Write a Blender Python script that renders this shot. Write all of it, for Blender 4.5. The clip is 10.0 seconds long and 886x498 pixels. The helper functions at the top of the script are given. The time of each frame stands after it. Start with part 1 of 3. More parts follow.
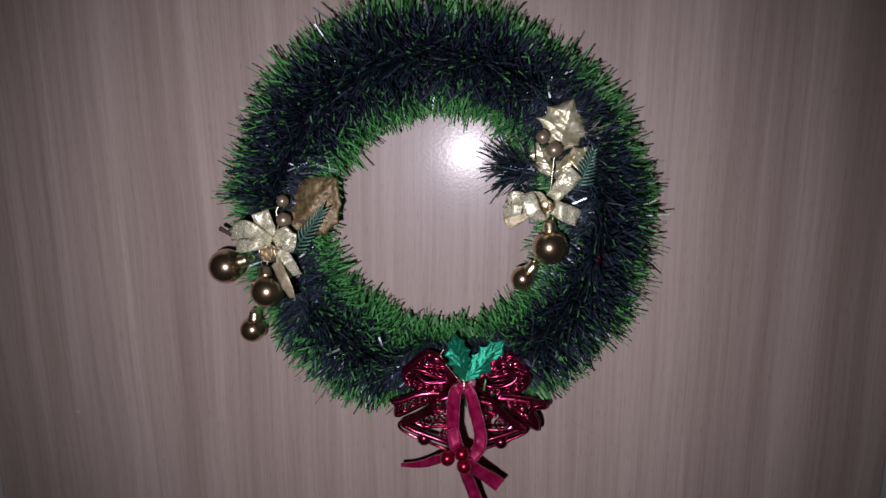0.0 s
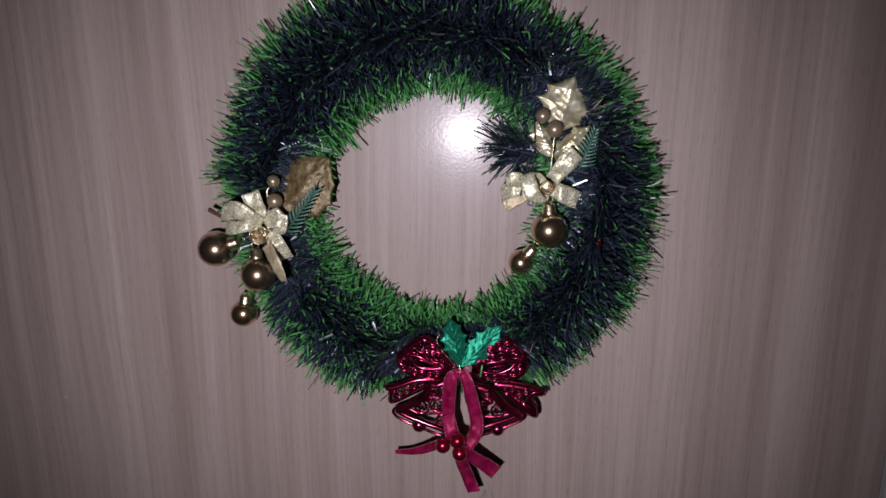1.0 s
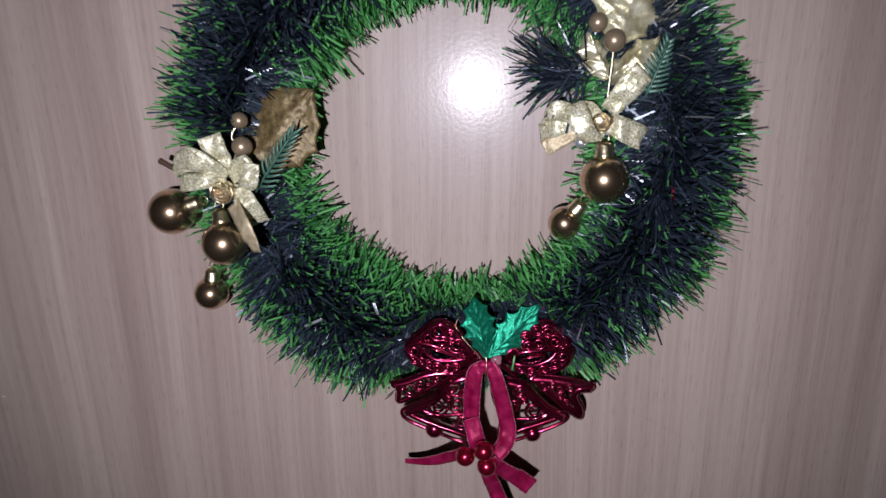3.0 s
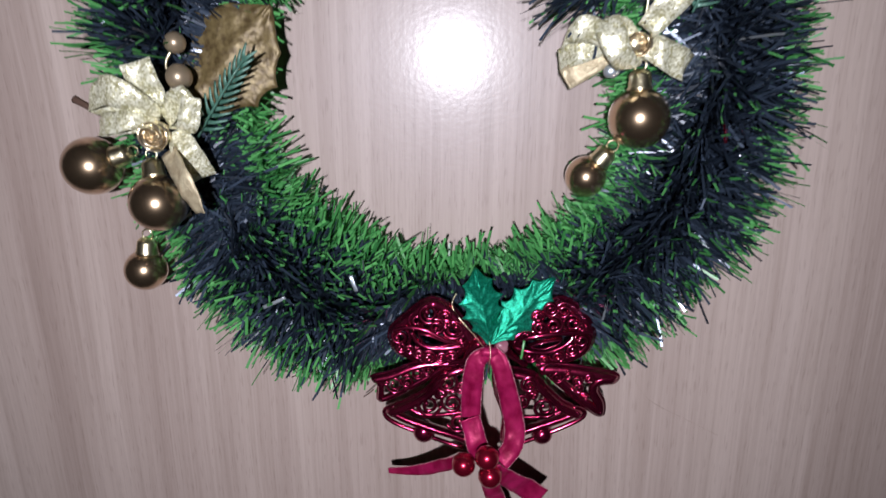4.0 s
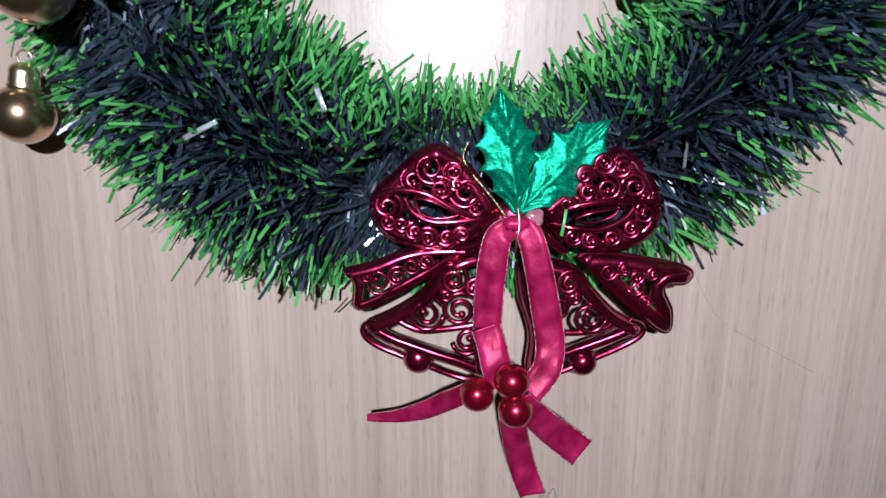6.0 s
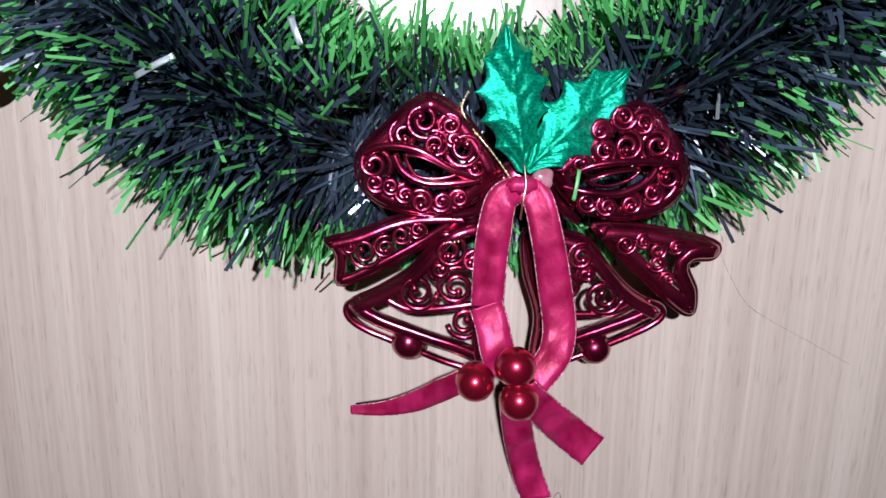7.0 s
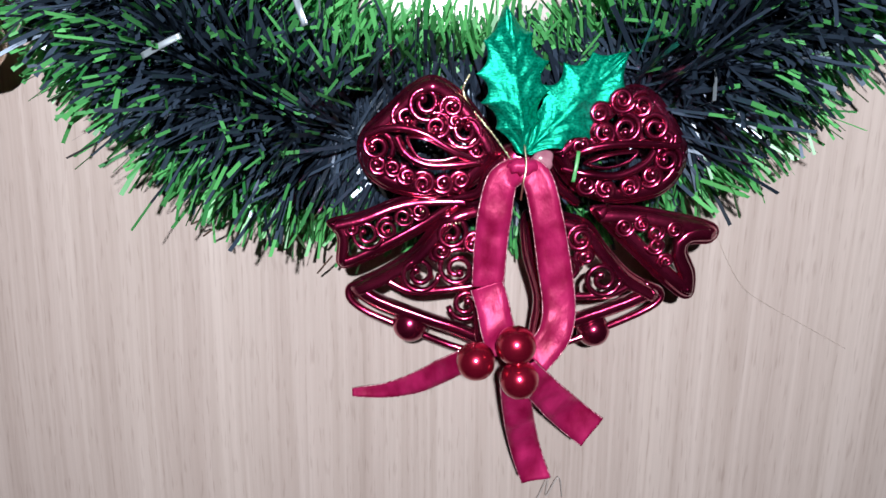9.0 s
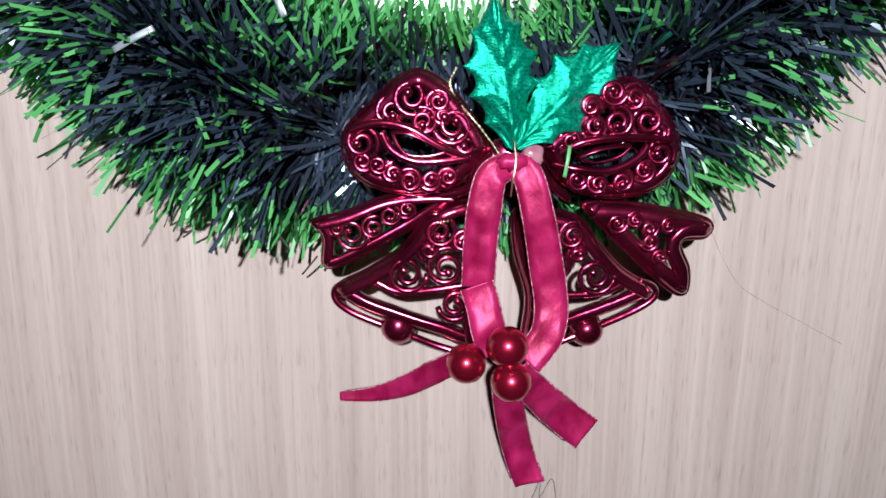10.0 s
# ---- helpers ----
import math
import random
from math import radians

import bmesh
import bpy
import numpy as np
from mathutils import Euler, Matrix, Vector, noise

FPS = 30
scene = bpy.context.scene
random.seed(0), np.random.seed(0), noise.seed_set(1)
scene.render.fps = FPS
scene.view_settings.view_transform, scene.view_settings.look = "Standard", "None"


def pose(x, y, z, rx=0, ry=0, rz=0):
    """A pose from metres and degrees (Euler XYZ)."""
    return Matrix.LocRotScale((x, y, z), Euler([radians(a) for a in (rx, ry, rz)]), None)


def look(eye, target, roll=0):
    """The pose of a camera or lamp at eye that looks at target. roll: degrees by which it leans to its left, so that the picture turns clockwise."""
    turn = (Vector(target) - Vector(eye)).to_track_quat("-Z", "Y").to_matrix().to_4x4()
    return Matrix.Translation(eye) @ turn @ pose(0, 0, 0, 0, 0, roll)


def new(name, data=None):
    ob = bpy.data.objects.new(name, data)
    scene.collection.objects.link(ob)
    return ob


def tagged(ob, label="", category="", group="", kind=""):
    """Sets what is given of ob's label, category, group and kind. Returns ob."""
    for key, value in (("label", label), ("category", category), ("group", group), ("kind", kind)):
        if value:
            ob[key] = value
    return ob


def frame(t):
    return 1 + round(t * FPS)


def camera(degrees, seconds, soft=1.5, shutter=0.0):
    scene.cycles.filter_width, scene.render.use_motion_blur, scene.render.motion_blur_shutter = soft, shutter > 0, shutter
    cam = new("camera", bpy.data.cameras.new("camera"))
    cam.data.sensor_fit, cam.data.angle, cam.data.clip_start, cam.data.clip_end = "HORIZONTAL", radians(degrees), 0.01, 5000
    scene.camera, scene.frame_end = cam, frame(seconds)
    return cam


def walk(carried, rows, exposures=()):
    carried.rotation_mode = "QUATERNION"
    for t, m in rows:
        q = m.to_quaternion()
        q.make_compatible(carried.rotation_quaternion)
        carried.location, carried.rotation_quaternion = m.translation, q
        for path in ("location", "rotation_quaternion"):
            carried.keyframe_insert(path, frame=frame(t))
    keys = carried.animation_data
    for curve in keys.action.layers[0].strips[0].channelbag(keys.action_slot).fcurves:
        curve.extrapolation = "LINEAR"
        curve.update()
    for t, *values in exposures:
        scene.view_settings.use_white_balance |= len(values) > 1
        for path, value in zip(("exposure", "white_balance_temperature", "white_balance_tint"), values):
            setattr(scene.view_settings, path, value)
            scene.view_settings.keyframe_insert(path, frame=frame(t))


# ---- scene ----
cam = camera(70.0, 10.0, shutter=0.4)
PATH = [
    (0, (0.023, -0.463, 1.588), (-0.164, 1.487, 1.187), -0.4),
    (0.5, (0.021, -0.462, 1.59), (-0.17, 1.485, 1.175), -0.4),
    (1, (0.022, -0.45, 1.584), (-0.153, 1.491, 1.135), -0.1),
    (1.5, (0.012, -0.43, 1.571), (-0.21, 1.502, 1.102), 0.7),
    (2, (0.006, -0.403, 1.57), (-0.211, 1.521, 1.07), -0.6),
    (2.5, (0.005, -0.381, 1.562), (-0.203, 1.539, 1.043), -0.8),
    (4, (-0.015, -0.286, 1.518), (-0.099, 1.635, 0.968), -0.6),
    (4.5, (-0.034, -0.274, 1.488), (-0.053, 1.659, 0.973), 0.4),
    (5, (-0.032, -0.254, 1.461), (-0.04, 1.674, 0.93), 0.4),
    (5.5, (-0.03, -0.233, 1.44), (-0.043, 1.709, 0.963), 0.2),
    (7, (-0.028, -0.19, 1.406), (-0.03, 1.767, 0.993), 1.0),
    (7.5, (-0.028, -0.184, 1.403), (-0.017, 1.775, 0.999), 0.9),
    (8, (-0.031, -0.176, 1.401), (0.001, 1.784, 1.006), 1.1),
    (8.5, (-0.027, -0.181, 1.402), (0.0, 1.782, 1.021), 1.1),
    (9, (-0.029, -0.194, 1.4), (-0.024, 1.765, 0.996), 1.1),
    (9.5, (-0.03, -0.193, 1.401), (-0.023, 1.762, 0.976), 0.9),
    (10, (-0.028, -0.188, 1.399), (0.004, 1.769, 0.99), 0.6),
]
walk(cam, [(t, look(eye, target, roll)) for t, eye, target, roll in PATH],
     [(0, 0.33, 6650, 13), (1, 0.38, 6650, 13), (2.5, 0.6, 6600, 10), (4, 1.1, 6450, 5), (4.5, 1.2, 6400, 4), (5.5, 1.44, 6350, -2), (7, 1.88, 6300, -4), (8, 1.94, 6300, -4), (9, 1.88, 6300, -4), (10, 1.95, 6300, -4)])

# phone torch carried by the viewer, resting at the start of the way
torch = new("phone_torch", bpy.data.lights.new("phone_torch", "SPOT"))
torch.data.energy, torch.data.color, torch.data.shadow_soft_size = 7.0, (0.98, 0.945, 1.06), 0.008
torch.data.spot_size, torch.data.spot_blend = radians(94), 1.0
torch.matrix_world = look((-0.036, -0.520, 1.535), (-0.06, 0.034, 1.450))
world = bpy.data.worlds.new("night_room")
world.use_nodes = True
world.node_tree.nodes["Background"].inputs[0].default_value = (0.5, 0.45, 0.5, 1)
world.node_tree.nodes["Background"].inputs[1].default_value = 0.02
scene.world = world


# ---- materials ----
def material(name, colour, rough=0.5, metal=0.0, bump=0.0, size=200.0, second=None, mix_size=None, coat=0.0, stretch=(1, 1, 1), detail=4.0, spec=0.5):
    """A plain surface with two-scale colour variation and fine relief."""
    m = bpy.data.materials.new(name)
    m.use_nodes = True
    n, l = m.node_tree.nodes, m.node_tree.links
    b = n["Principled BSDF"]
    b.inputs["Roughness"].default_value, b.inputs["Metallic"].default_value = rough, metal
    b.inputs["Coat Weight"].default_value = coat
    b.inputs["Coat Roughness"].default_value = 0.12
    b.inputs["Specular IOR Level"].default_value = spec
    b.inputs["Base Color"].default_value = (*colour, 1)
    co = n.new("ShaderNodeTexCoord")
    mp = n.new("ShaderNodeMapping")
    mp.inputs["Scale"].default_value = stretch
    l.new(co.outputs["Object"], mp.inputs["Vector"])
    if second:
        tex = n.new("ShaderNodeTexNoise")
        tex.inputs["Scale"].default_value, tex.inputs["Detail"].default_value = mix_size or size, detail
        l.new(mp.outputs["Vector"], tex.inputs["Vector"])
        ramp = n.new("ShaderNodeValToRGB")
        ramp.color_ramp.elements[0].position, ramp.color_ramp.elements[1].position = 0.35, 0.68
        ramp.color_ramp.elements[0].color, ramp.color_ramp.elements[1].color = (*colour, 1), (*second, 1)
        l.new(tex.outputs["Fac"], ramp.inputs["Fac"])
        l.new(ramp.outputs["Color"], b.inputs["Base Color"])
    if bump:
        tex = n.new("ShaderNodeTexNoise")
        tex.inputs["Scale"].default_value, tex.inputs["Detail"].default_value = size, detail
        l.new(mp.outputs["Vector"], tex.inputs["Vector"])
        bp = n.new("ShaderNodeBump")
        bp.inputs["Strength"].default_value, bp.inputs["Distance"].default_value = bump, 0.001
        l.new(tex.outputs["Fac"], bp.inputs["Height"])
        l.new(bp.outputs["Normal"], b.inputs["Normal"])
    return m


def strip_material(name, dark, light, rough, metal=0.0, spec=0.5, film=0.0, start=0.0, coat=0.0):
    """Foil strips, each a little different from its neighbour."""
    m = bpy.data.materials.new(name)
    m.use_nodes = True
    n, l = m.node_tree.nodes, m.node_tree.links
    b = n["Principled BSDF"]
    b.inputs["Roughness"].default_value, b.inputs["Metallic"].default_value = rough, metal
    b.inputs["Specular IOR Level"].default_value = spec
    b.inputs["Coat Weight"].default_value, b.inputs["Coat Roughness"].default_value = coat, 0.16
    geo = n.new("ShaderNodeNewGeometry")
    info = n.new("ShaderNodeObjectInfo")
    add = n.new("ShaderNodeMath")
    add.operation = "ADD"
    wrap = n.new("ShaderNodeMath")
    wrap.operation = "FRACT"
    ramp = n.new("ShaderNodeValToRGB")
    ramp.color_ramp.elements[0].position = start
    ramp.color_ramp.elements[0].color, ramp.color_ramp.elements[1].color = (*dark, 1), (*light, 1)
    l.new(geo.outputs["Random Per Island"], add.inputs[0])
    l.new(info.outputs["Random"], add.inputs[1])
    l.new(add.outputs[0], wrap.inputs[0])
    l.new(wrap.outputs[0], ramp.inputs["Fac"])
    l.new(ramp.outputs["Color"], b.inputs["Base Color"])
    if film:
        through_film = n.new("ShaderNodeBsdfTranslucent")
        blend = n.new("ShaderNodeMixShader")
        blend.inputs["Fac"].default_value = film
        l.new(ramp.outputs["Color"], through_film.inputs["Color"])
        l.new(b.outputs["BSDF"], blend.inputs[1])
        l.new(through_film.outputs["BSDF"], blend.inputs[2])
        l.new(blend.outputs["Shader"], n["Material Output"].inputs["Surface"])
    return m


def glitter(name, dark, light, size):
    """Metal flakes lying at all angles, each with a shade of its own."""
    m = bpy.data.materials.new(name)
    m.use_nodes = True
    n, l = m.node_tree.nodes, m.node_tree.links
    b = n["Principled BSDF"]
    b.inputs["Roughness"].default_value, b.inputs["Metallic"].default_value = 0.36, 0.4
    co = n.new("ShaderNodeTexCoord")
    flake = n.new("ShaderNodeTexVoronoi")
    flake.inputs["Scale"].default_value = size
    l.new(co.outputs["Object"], flake.inputs["Vector"])
    shade = n.new("ShaderNodeSeparateColor")
    l.new(flake.outputs["Color"], shade.inputs["Color"])
    ramp = n.new("ShaderNodeValToRGB")
    ramp.color_ramp.elements[0].position, ramp.color_ramp.elements[1].position = 0.1, 0.85
    ramp.color_ramp.elements[0].color, ramp.color_ramp.elements[1].color = (*dark, 1), (*light, 1)
    l.new(shade.outputs["Red"], ramp.inputs["Fac"])
    l.new(ramp.outputs["Color"], b.inputs["Base Color"])
    crease = n.new("ShaderNodeTexNoise")
    crease.inputs["Scale"].default_value, crease.inputs["Detail"].default_value = 230.0, 4.0
    l.new(co.outputs["Object"], crease.inputs["Vector"])
    wide = n.new("ShaderNodeBump")
    wide.inputs["Strength"].default_value, wide.inputs["Distance"].default_value = 0.6, 0.002
    l.new(crease.outputs["Fac"], wide.inputs["Height"])
    bp = n.new("ShaderNodeBump")
    bp.inputs["Strength"].default_value, bp.inputs["Distance"].default_value = 0.7, 0.0006
    l.new(shade.outputs["Green"], bp.inputs["Height"])
    l.new(wide.outputs["Normal"], bp.inputs["Normal"])
    l.new(bp.outputs["Normal"], b.inputs["Normal"])
    return m


def laminate(name):
    """Beech-look door laminate: soft upright streaks, arched figure, short dark pores, satin lacquer."""
    m = bpy.data.materials.new(name)
    m.use_nodes = True
    n, l = m.node_tree.nodes, m.node_tree.links
    b = n["Principled BSDF"]
    co = n.new("ShaderNodeTexCoord")

    def tex(scale, size, detail, distort=0.0):
        mp = n.new("ShaderNodeMapping")
        mp.inputs["Scale"].default_value = scale
        t = n.new("ShaderNodeTexNoise")
        t.inputs["Scale"].default_value, t.inputs["Detail"].default_value, t.inputs["Distortion"].default_value = size, detail, distort
        l.new(bent.outputs[0], mp.inputs["Vector"])
        l.new(mp.outputs["Vector"], t.inputs["Vector"])
        return t.outputs["Fac"]

    def ramp(fac, a, z, low, high):
        r = n.new("ShaderNodeValToRGB")
        r.color_ramp.elements[0].position, r.color_ramp.elements[1].position = a, z
        r.color_ramp.elements[0].color, r.color_ramp.elements[1].color = (*low, 1), (*high, 1)
        l.new(fac, r.inputs["Fac"])
        return r.outputs["Color"]

    def mix(kind, fac, a, c):
        x = n.new("ShaderNodeMix")
        x.data_type, x.blend_type = "RGBA", kind
        x.inputs["Factor"].default_value = fac
        l.new(a, x.inputs["A"])
        l.new(c, x.inputs["B"])
        return x.outputs["Result"]

    # the grain wanders sideways as it rises
    slow = n.new("ShaderNodeMapping")
    slow.inputs["Scale"].default_value = (3.0, 1.0, 1.6)
    wander = n.new("ShaderNodeTexNoise")
    wander.inputs["Scale"].default_value, wander.inputs["Detail"].default_value = 1.6, 2.0
    l.new(co.outputs["Object"], slow.inputs["Vector"])
    l.new(slow.outputs["Vector"], wander.inputs["Vector"])
    push = n.new("ShaderNodeVectorMath")
    push.operation = "MULTIPLY"
    push.inputs[1].default_value = (0.016, 0.0, 0.0)
    bent = n.new("ShaderNodeVectorMath")
    bent.operation = "ADD"
    l.new(wander.outputs["Color"], push.inputs[0])
    l.new(co.outputs["Object"], bent.inputs[0])
    l.new(push.outputs[0], bent.inputs[1])
    broad = ramp(tex((26, 1, 0.7), 1.0, 5.0, 0.5), 0.28, 0.72, (0.405, 0.318, 0.287), (0.575, 0.478, 0.438))
    streak = ramp(tex((170, 1, 3.2), 1.0, 5.0, 0.6), 0.3, 0.7, (0.8, 0.775, 0.755), (1.0, 1.0, 1.0))
    fine = ramp(tex((700, 1, 9.0), 1.0, 3.0), 0.3, 0.6, (0.86, 0.85, 0.84), (1.0, 1.0, 1.0))
    pore = ramp(tex((1000, 1, 85.0), 1.0, 1.0), 0.28, 0.42, (0.62, 0.58, 0.56), (1.0, 1.0, 1.0))
    col = mix("MULTIPLY", 0.9, broad, streak)
    col = mix("MULTIPLY", 0.75, col, fine)
    col = mix("MULTIPLY", 0.36, col, pore)
    l.new(col, b.inputs["Base Color"])
    b.inputs["Roughness"].default_value = 0.42
    b.inputs["Specular IOR Level"].default_value = 0.35
    b.inputs["Coat Weight"].default_value, b.inputs["Coat Roughness"].default_value = 0.26, 0.19
    b.inputs["Specular Tint"].default_value = (0.78, 0.85, 1.0, 1)
    peel = n.new("ShaderNodeTexNoise")
    peel.inputs["Scale"].default_value, peel.inputs["Detail"].default_value = 420.0, 2.0
    l.new(co.outputs["Object"], peel.inputs["Vector"])
    bp = n.new("ShaderNodeBump")
    bp.inputs["Strength"].default_value, bp.inputs["Distance"].default_value = 0.07, 0.0006
    l.new(peel.outputs["Fac"], bp.inputs["Height"])
    l.new(bp.outputs["Normal"], b.inputs["Normal"])
    l.new(bp.outputs["Normal"], b.inputs["Coat Normal"])
    return m


M_DOOR = laminate("beech_laminate")
M_PAINT = material("white_gloss_paint", (0.72, 0.72, 0.68), 0.35, bump=0.15, size=90, second=(0.64, 0.65, 0.62), mix_size=6)
M_WALL = material("grey_plaster", (0.6, 0.55, 0.52), 0.85, bump=0.3, size=120, second=(0.54, 0.49, 0.46), mix_size=5)
M_FLOOR = material("dark_floor", (0.12, 0.09, 0.07), 0.5, bump=0.1, size=40, second=(0.16, 0.12, 0.09), mix_size=8)
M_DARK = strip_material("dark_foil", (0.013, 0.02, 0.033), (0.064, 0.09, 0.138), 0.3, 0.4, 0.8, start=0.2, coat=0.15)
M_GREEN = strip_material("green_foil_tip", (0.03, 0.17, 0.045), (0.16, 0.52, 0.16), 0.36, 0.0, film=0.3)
M_SILVER = strip_material("clear_foil", (0.3, 0.35, 0.4), (0.55, 0.6, 0.65), 0.34, 0.7)
M_WIRE = material("dark_wire", (0.02, 0.025, 0.02), 0.4, 0.6, bump=0.2, size=800)
M_RED = material("red_chrome_plastic", (0.46, 0.028, 0.105), 0.22, 0.95, bump=0.35, size=150, second=(0.2, 0.007, 0.045), mix_size=60, coat=1.0)
M_BERRY = material("red_pearl_lacquer", (0.44, 0.012, 0.05), 0.27, 0.85, bump=0.05, size=700, second=(0.3, 0.006, 0.028), mix_size=120, coat=0.8)
M_SATIN = material("crimson_satin", (0.21, 0.001, 0.036), 0.43, 0.28, bump=0.5, size=240, second=(0.44, 0.015, 0.11), mix_size=130, stretch=(1, 1, 0.6), detail=7.0, spec=0.3)
M_EDGE = material("ribbon_edge_thread", (0.2, 0.003, 0.035), 0.3, 0.4, bump=0.9, size=1500, second=(0.95, 0.5, 0.58), mix_size=850)
M_HOLLY = material("green_foil_leaf", (0.0, 0.17, 0.095), 0.4, 0.7, bump=0.3, size=1300, second=(0.03, 0.48, 0.3), mix_size=1000, stretch=(1, 1, 1.6), detail=5.0)
M_GOLD = glitter("gold_glitter_ribbon", (0.5, 0.47, 0.26), (1.0, 0.99, 0.8), 1150.0)
M_GOLDLEAF = material("gold_foil_leaf", (0.2, 0.15, 0.065), 0.45, 0.3, bump=0.7, size=260, second=(0.08, 0.052, 0.02), mix_size=330, detail=7.0)
M_PALELEAF = material("pale_gold_foil_leaf", (0.55, 0.5, 0.28), 0.36, 0.6, bump=0.8, size=210, second=(0.95, 0.92, 0.7), mix_size=160, detail=6.0)
M_BAUBLE = material("copper_gold_bauble", (0.6, 0.44, 0.29), 0.23, 0.97, bump=0.015, size=400, second=(0.55, 0.4, 0.26), mix_size=60, coat=0.8)
M_CAP = material("gold_cap", (0.85, 0.76, 0.52), 0.3, 1.0, bump=0.2, size=500)
M_PEARL = material("champagne_pearl", (0.36, 0.28, 0.19), 0.34, 0.6, bump=0.05, size=500, second=(0.42, 0.33, 0.23), mix_size=150)
M_FERN = material("blue_green_fern", (0.04, 0.11, 0.08), 0.4, 0.1, bump=0.3, size=600, second=(0.1, 0.22, 0.17), mix_size=300)
M_SHEER = material("sheer_gold_ribbon", (0.42, 0.34, 0.22), 0.45, 0.35, bump=0.4, size=900, second=(0.62, 0.54, 0.36), mix_size=300)
M_ROSE = material("bronze_foil", (0.55, 0.44, 0.3), 0.2, 0.9, bump=0.3, size=350, second=(0.75, 0.68, 0.5), mix_size=200)
M_TWIG = material("brown_twig", (0.09, 0.05, 0.035), 0.7, 0.0, bump=0.5, size=900)
M_GLUE = material("dried_glue", (0.25, 0.08, 0.12), 0.25, 0.0, bump=0.1, size=300, second=(0.36, 0.16, 0.2), mix_size=200, coat=0.3)
M_HAIR = material("brown_hair", (0.34, 0.27, 0.22), 0.5)
M_CLEAR = material("grey_nylon_thread", (0.35, 0.33, 0.32), 0.3)


# ---- mesh helpers ----
def part(name, bm, mat, parent=None, label="", smooth=True):
    me = bpy.data.meshes.new(name)
    bm.to_mesh(me)
    bm.free()
    if smooth:
        me.polygons.foreach_set("use_smooth", [True] * len(me.polygons))
    for mm in (mat if isinstance(mat, tuple) else (mat,)):
        me.materials.append(mm)
    ob = new(name, me)
    ob.parent = parent
    if label:
        tagged(ob, label)
    return ob


def thing(name, label, category, group="", kind=""):
    return tagged(new(name), label, category, group, kind)


def box(bm, lo, hi, bevel=0.0):
    lo, hi = Vector(lo), Vector(hi)
    r = bmesh.ops.create_cube(bm, size=1.0, matrix=Matrix.Translation((lo + hi) / 2) @ Matrix.Diagonal((*(hi - lo), 1)))
    if bevel:
        edges = list({e for v in r["verts"] for e in v.link_edges})
        bmesh.ops.bevel(bm, geom=edges, offset=bevel, segments=2, affect="EDGES", profile=0.5)
    return bm


def curve(points, steps=8, closed=False):
    """A smooth line through the points."""
    p = [Vector(q) for q in points]
    k, out = len(p), []
    for i in range(k if closed else k - 1):
        a, b, c, d = (p[(i + j) % k] if closed else p[min(max(i + j, 0), k - 1)] for j in (-1, 0, 1, 2))
        for s in range(steps):
            t = s / steps
            out.append(0.5 * (2 * b + (c - a) * t + (2 * a - 5 * b + 4 * c - d) * t * t + (3 * b - a - 3 * c + d) * t ** 3))
    if not closed:
        out.append(p[-1])
    return out


def tube(bm, line, radius, sides=8, closed=False, flat=1.0, taper=None):
    """A round or flattened bar along a line; flat scales its depth along y."""
    k, rings = len(line), []
    for i, c in enumerate(line):
        a, b = (line[i - 1], line[(i + 1) % k]) if closed else (line[max(i - 1, 0)], line[min(i + 1, k - 1)])
        t = (b - a).normalized()
        side = t.cross(Vector((0, 1, 0)))
        side = side.normalized() if side.length > 1e-4 else Vector((1, 0, 0))
        up = side.cross(t)
        r = radius * (taper(i / max(k - 1, 1)) if taper else 1)
        rings.append([bm.verts.new(c + r * (math.cos(q) * side + flat * math.sin(q) * up)) for q in (math.tau * j / sides for j in range(sides))])
    for i in range(k if closed else k - 1):
        a, b = rings[i], rings[(i + 1) % k]
        for j in range(sides):
            bm.faces.new((a[j], a[(j + 1) % sides], b[(j + 1) % sides], b[j]))
    if not closed:
        bm.faces.new(rings[0][::-1])
        bm.faces.new(rings[-1])
    return bm


def ball(bm, centre, radius, seg=24, scale=(1, 1, 1)):
    bmesh.ops.create_uvsphere(bm, u_segments=seg, v_segments=seg * 2 // 3, radius=radius, matrix=Matrix.Translation(centre) @ Matrix.Diagonal((*scale, 1)))
    return bm


def inset_line(line, d):
    """The closed line moved inwards by d in its own upright plane."""
    k = len(line)
    area = sum(line[i].x * line[(i + 1) % k].z - line[(i + 1) % k].x * line[i].z for i in range(k))
    out = []
    for i in range(k):
        t = line[(i + 1) % k] - line[i - 1]
        nrm = Vector((-t.z, 0, t.x)).normalized() * (1 if area > 0 else -1)
        out.append(line[i] + nrm * d)
    return out


def rim(bm, line, width, depth, lift):
    """A rounded moulded band just inside a closed outline, with a flange behind."""
    prof = ((0.0, 0.5), (0.0, 0.15), (0.1, 0.05), (0.17, 0.0), (0.24, -0.5), (0.34, -0.72), (0.78, -0.95), (0.9, -0.8), (0.97, -0.1), (0.9, 0.4))
    k, rings = len(line), []
    lines = [inset_line(line, width * a) for a, _ in prof]
    for i in range(k):
        rings.append([bm.verts.new(lines[j][i] + Vector((0, lift + depth * b, 0))) for j, (_, b) in enumerate(prof)])
    for i in range(k):
        a, b = rings[i], rings[(i + 1) % k]
        for j in range(len(prof)):
            bm.faces.new((a[j], a[(j + 1) % len(prof)], b[(j + 1) % len(prof)], b[j]))
    bmesh.ops.recalc_face_normals(bm, faces=bm.faces)
    return bm


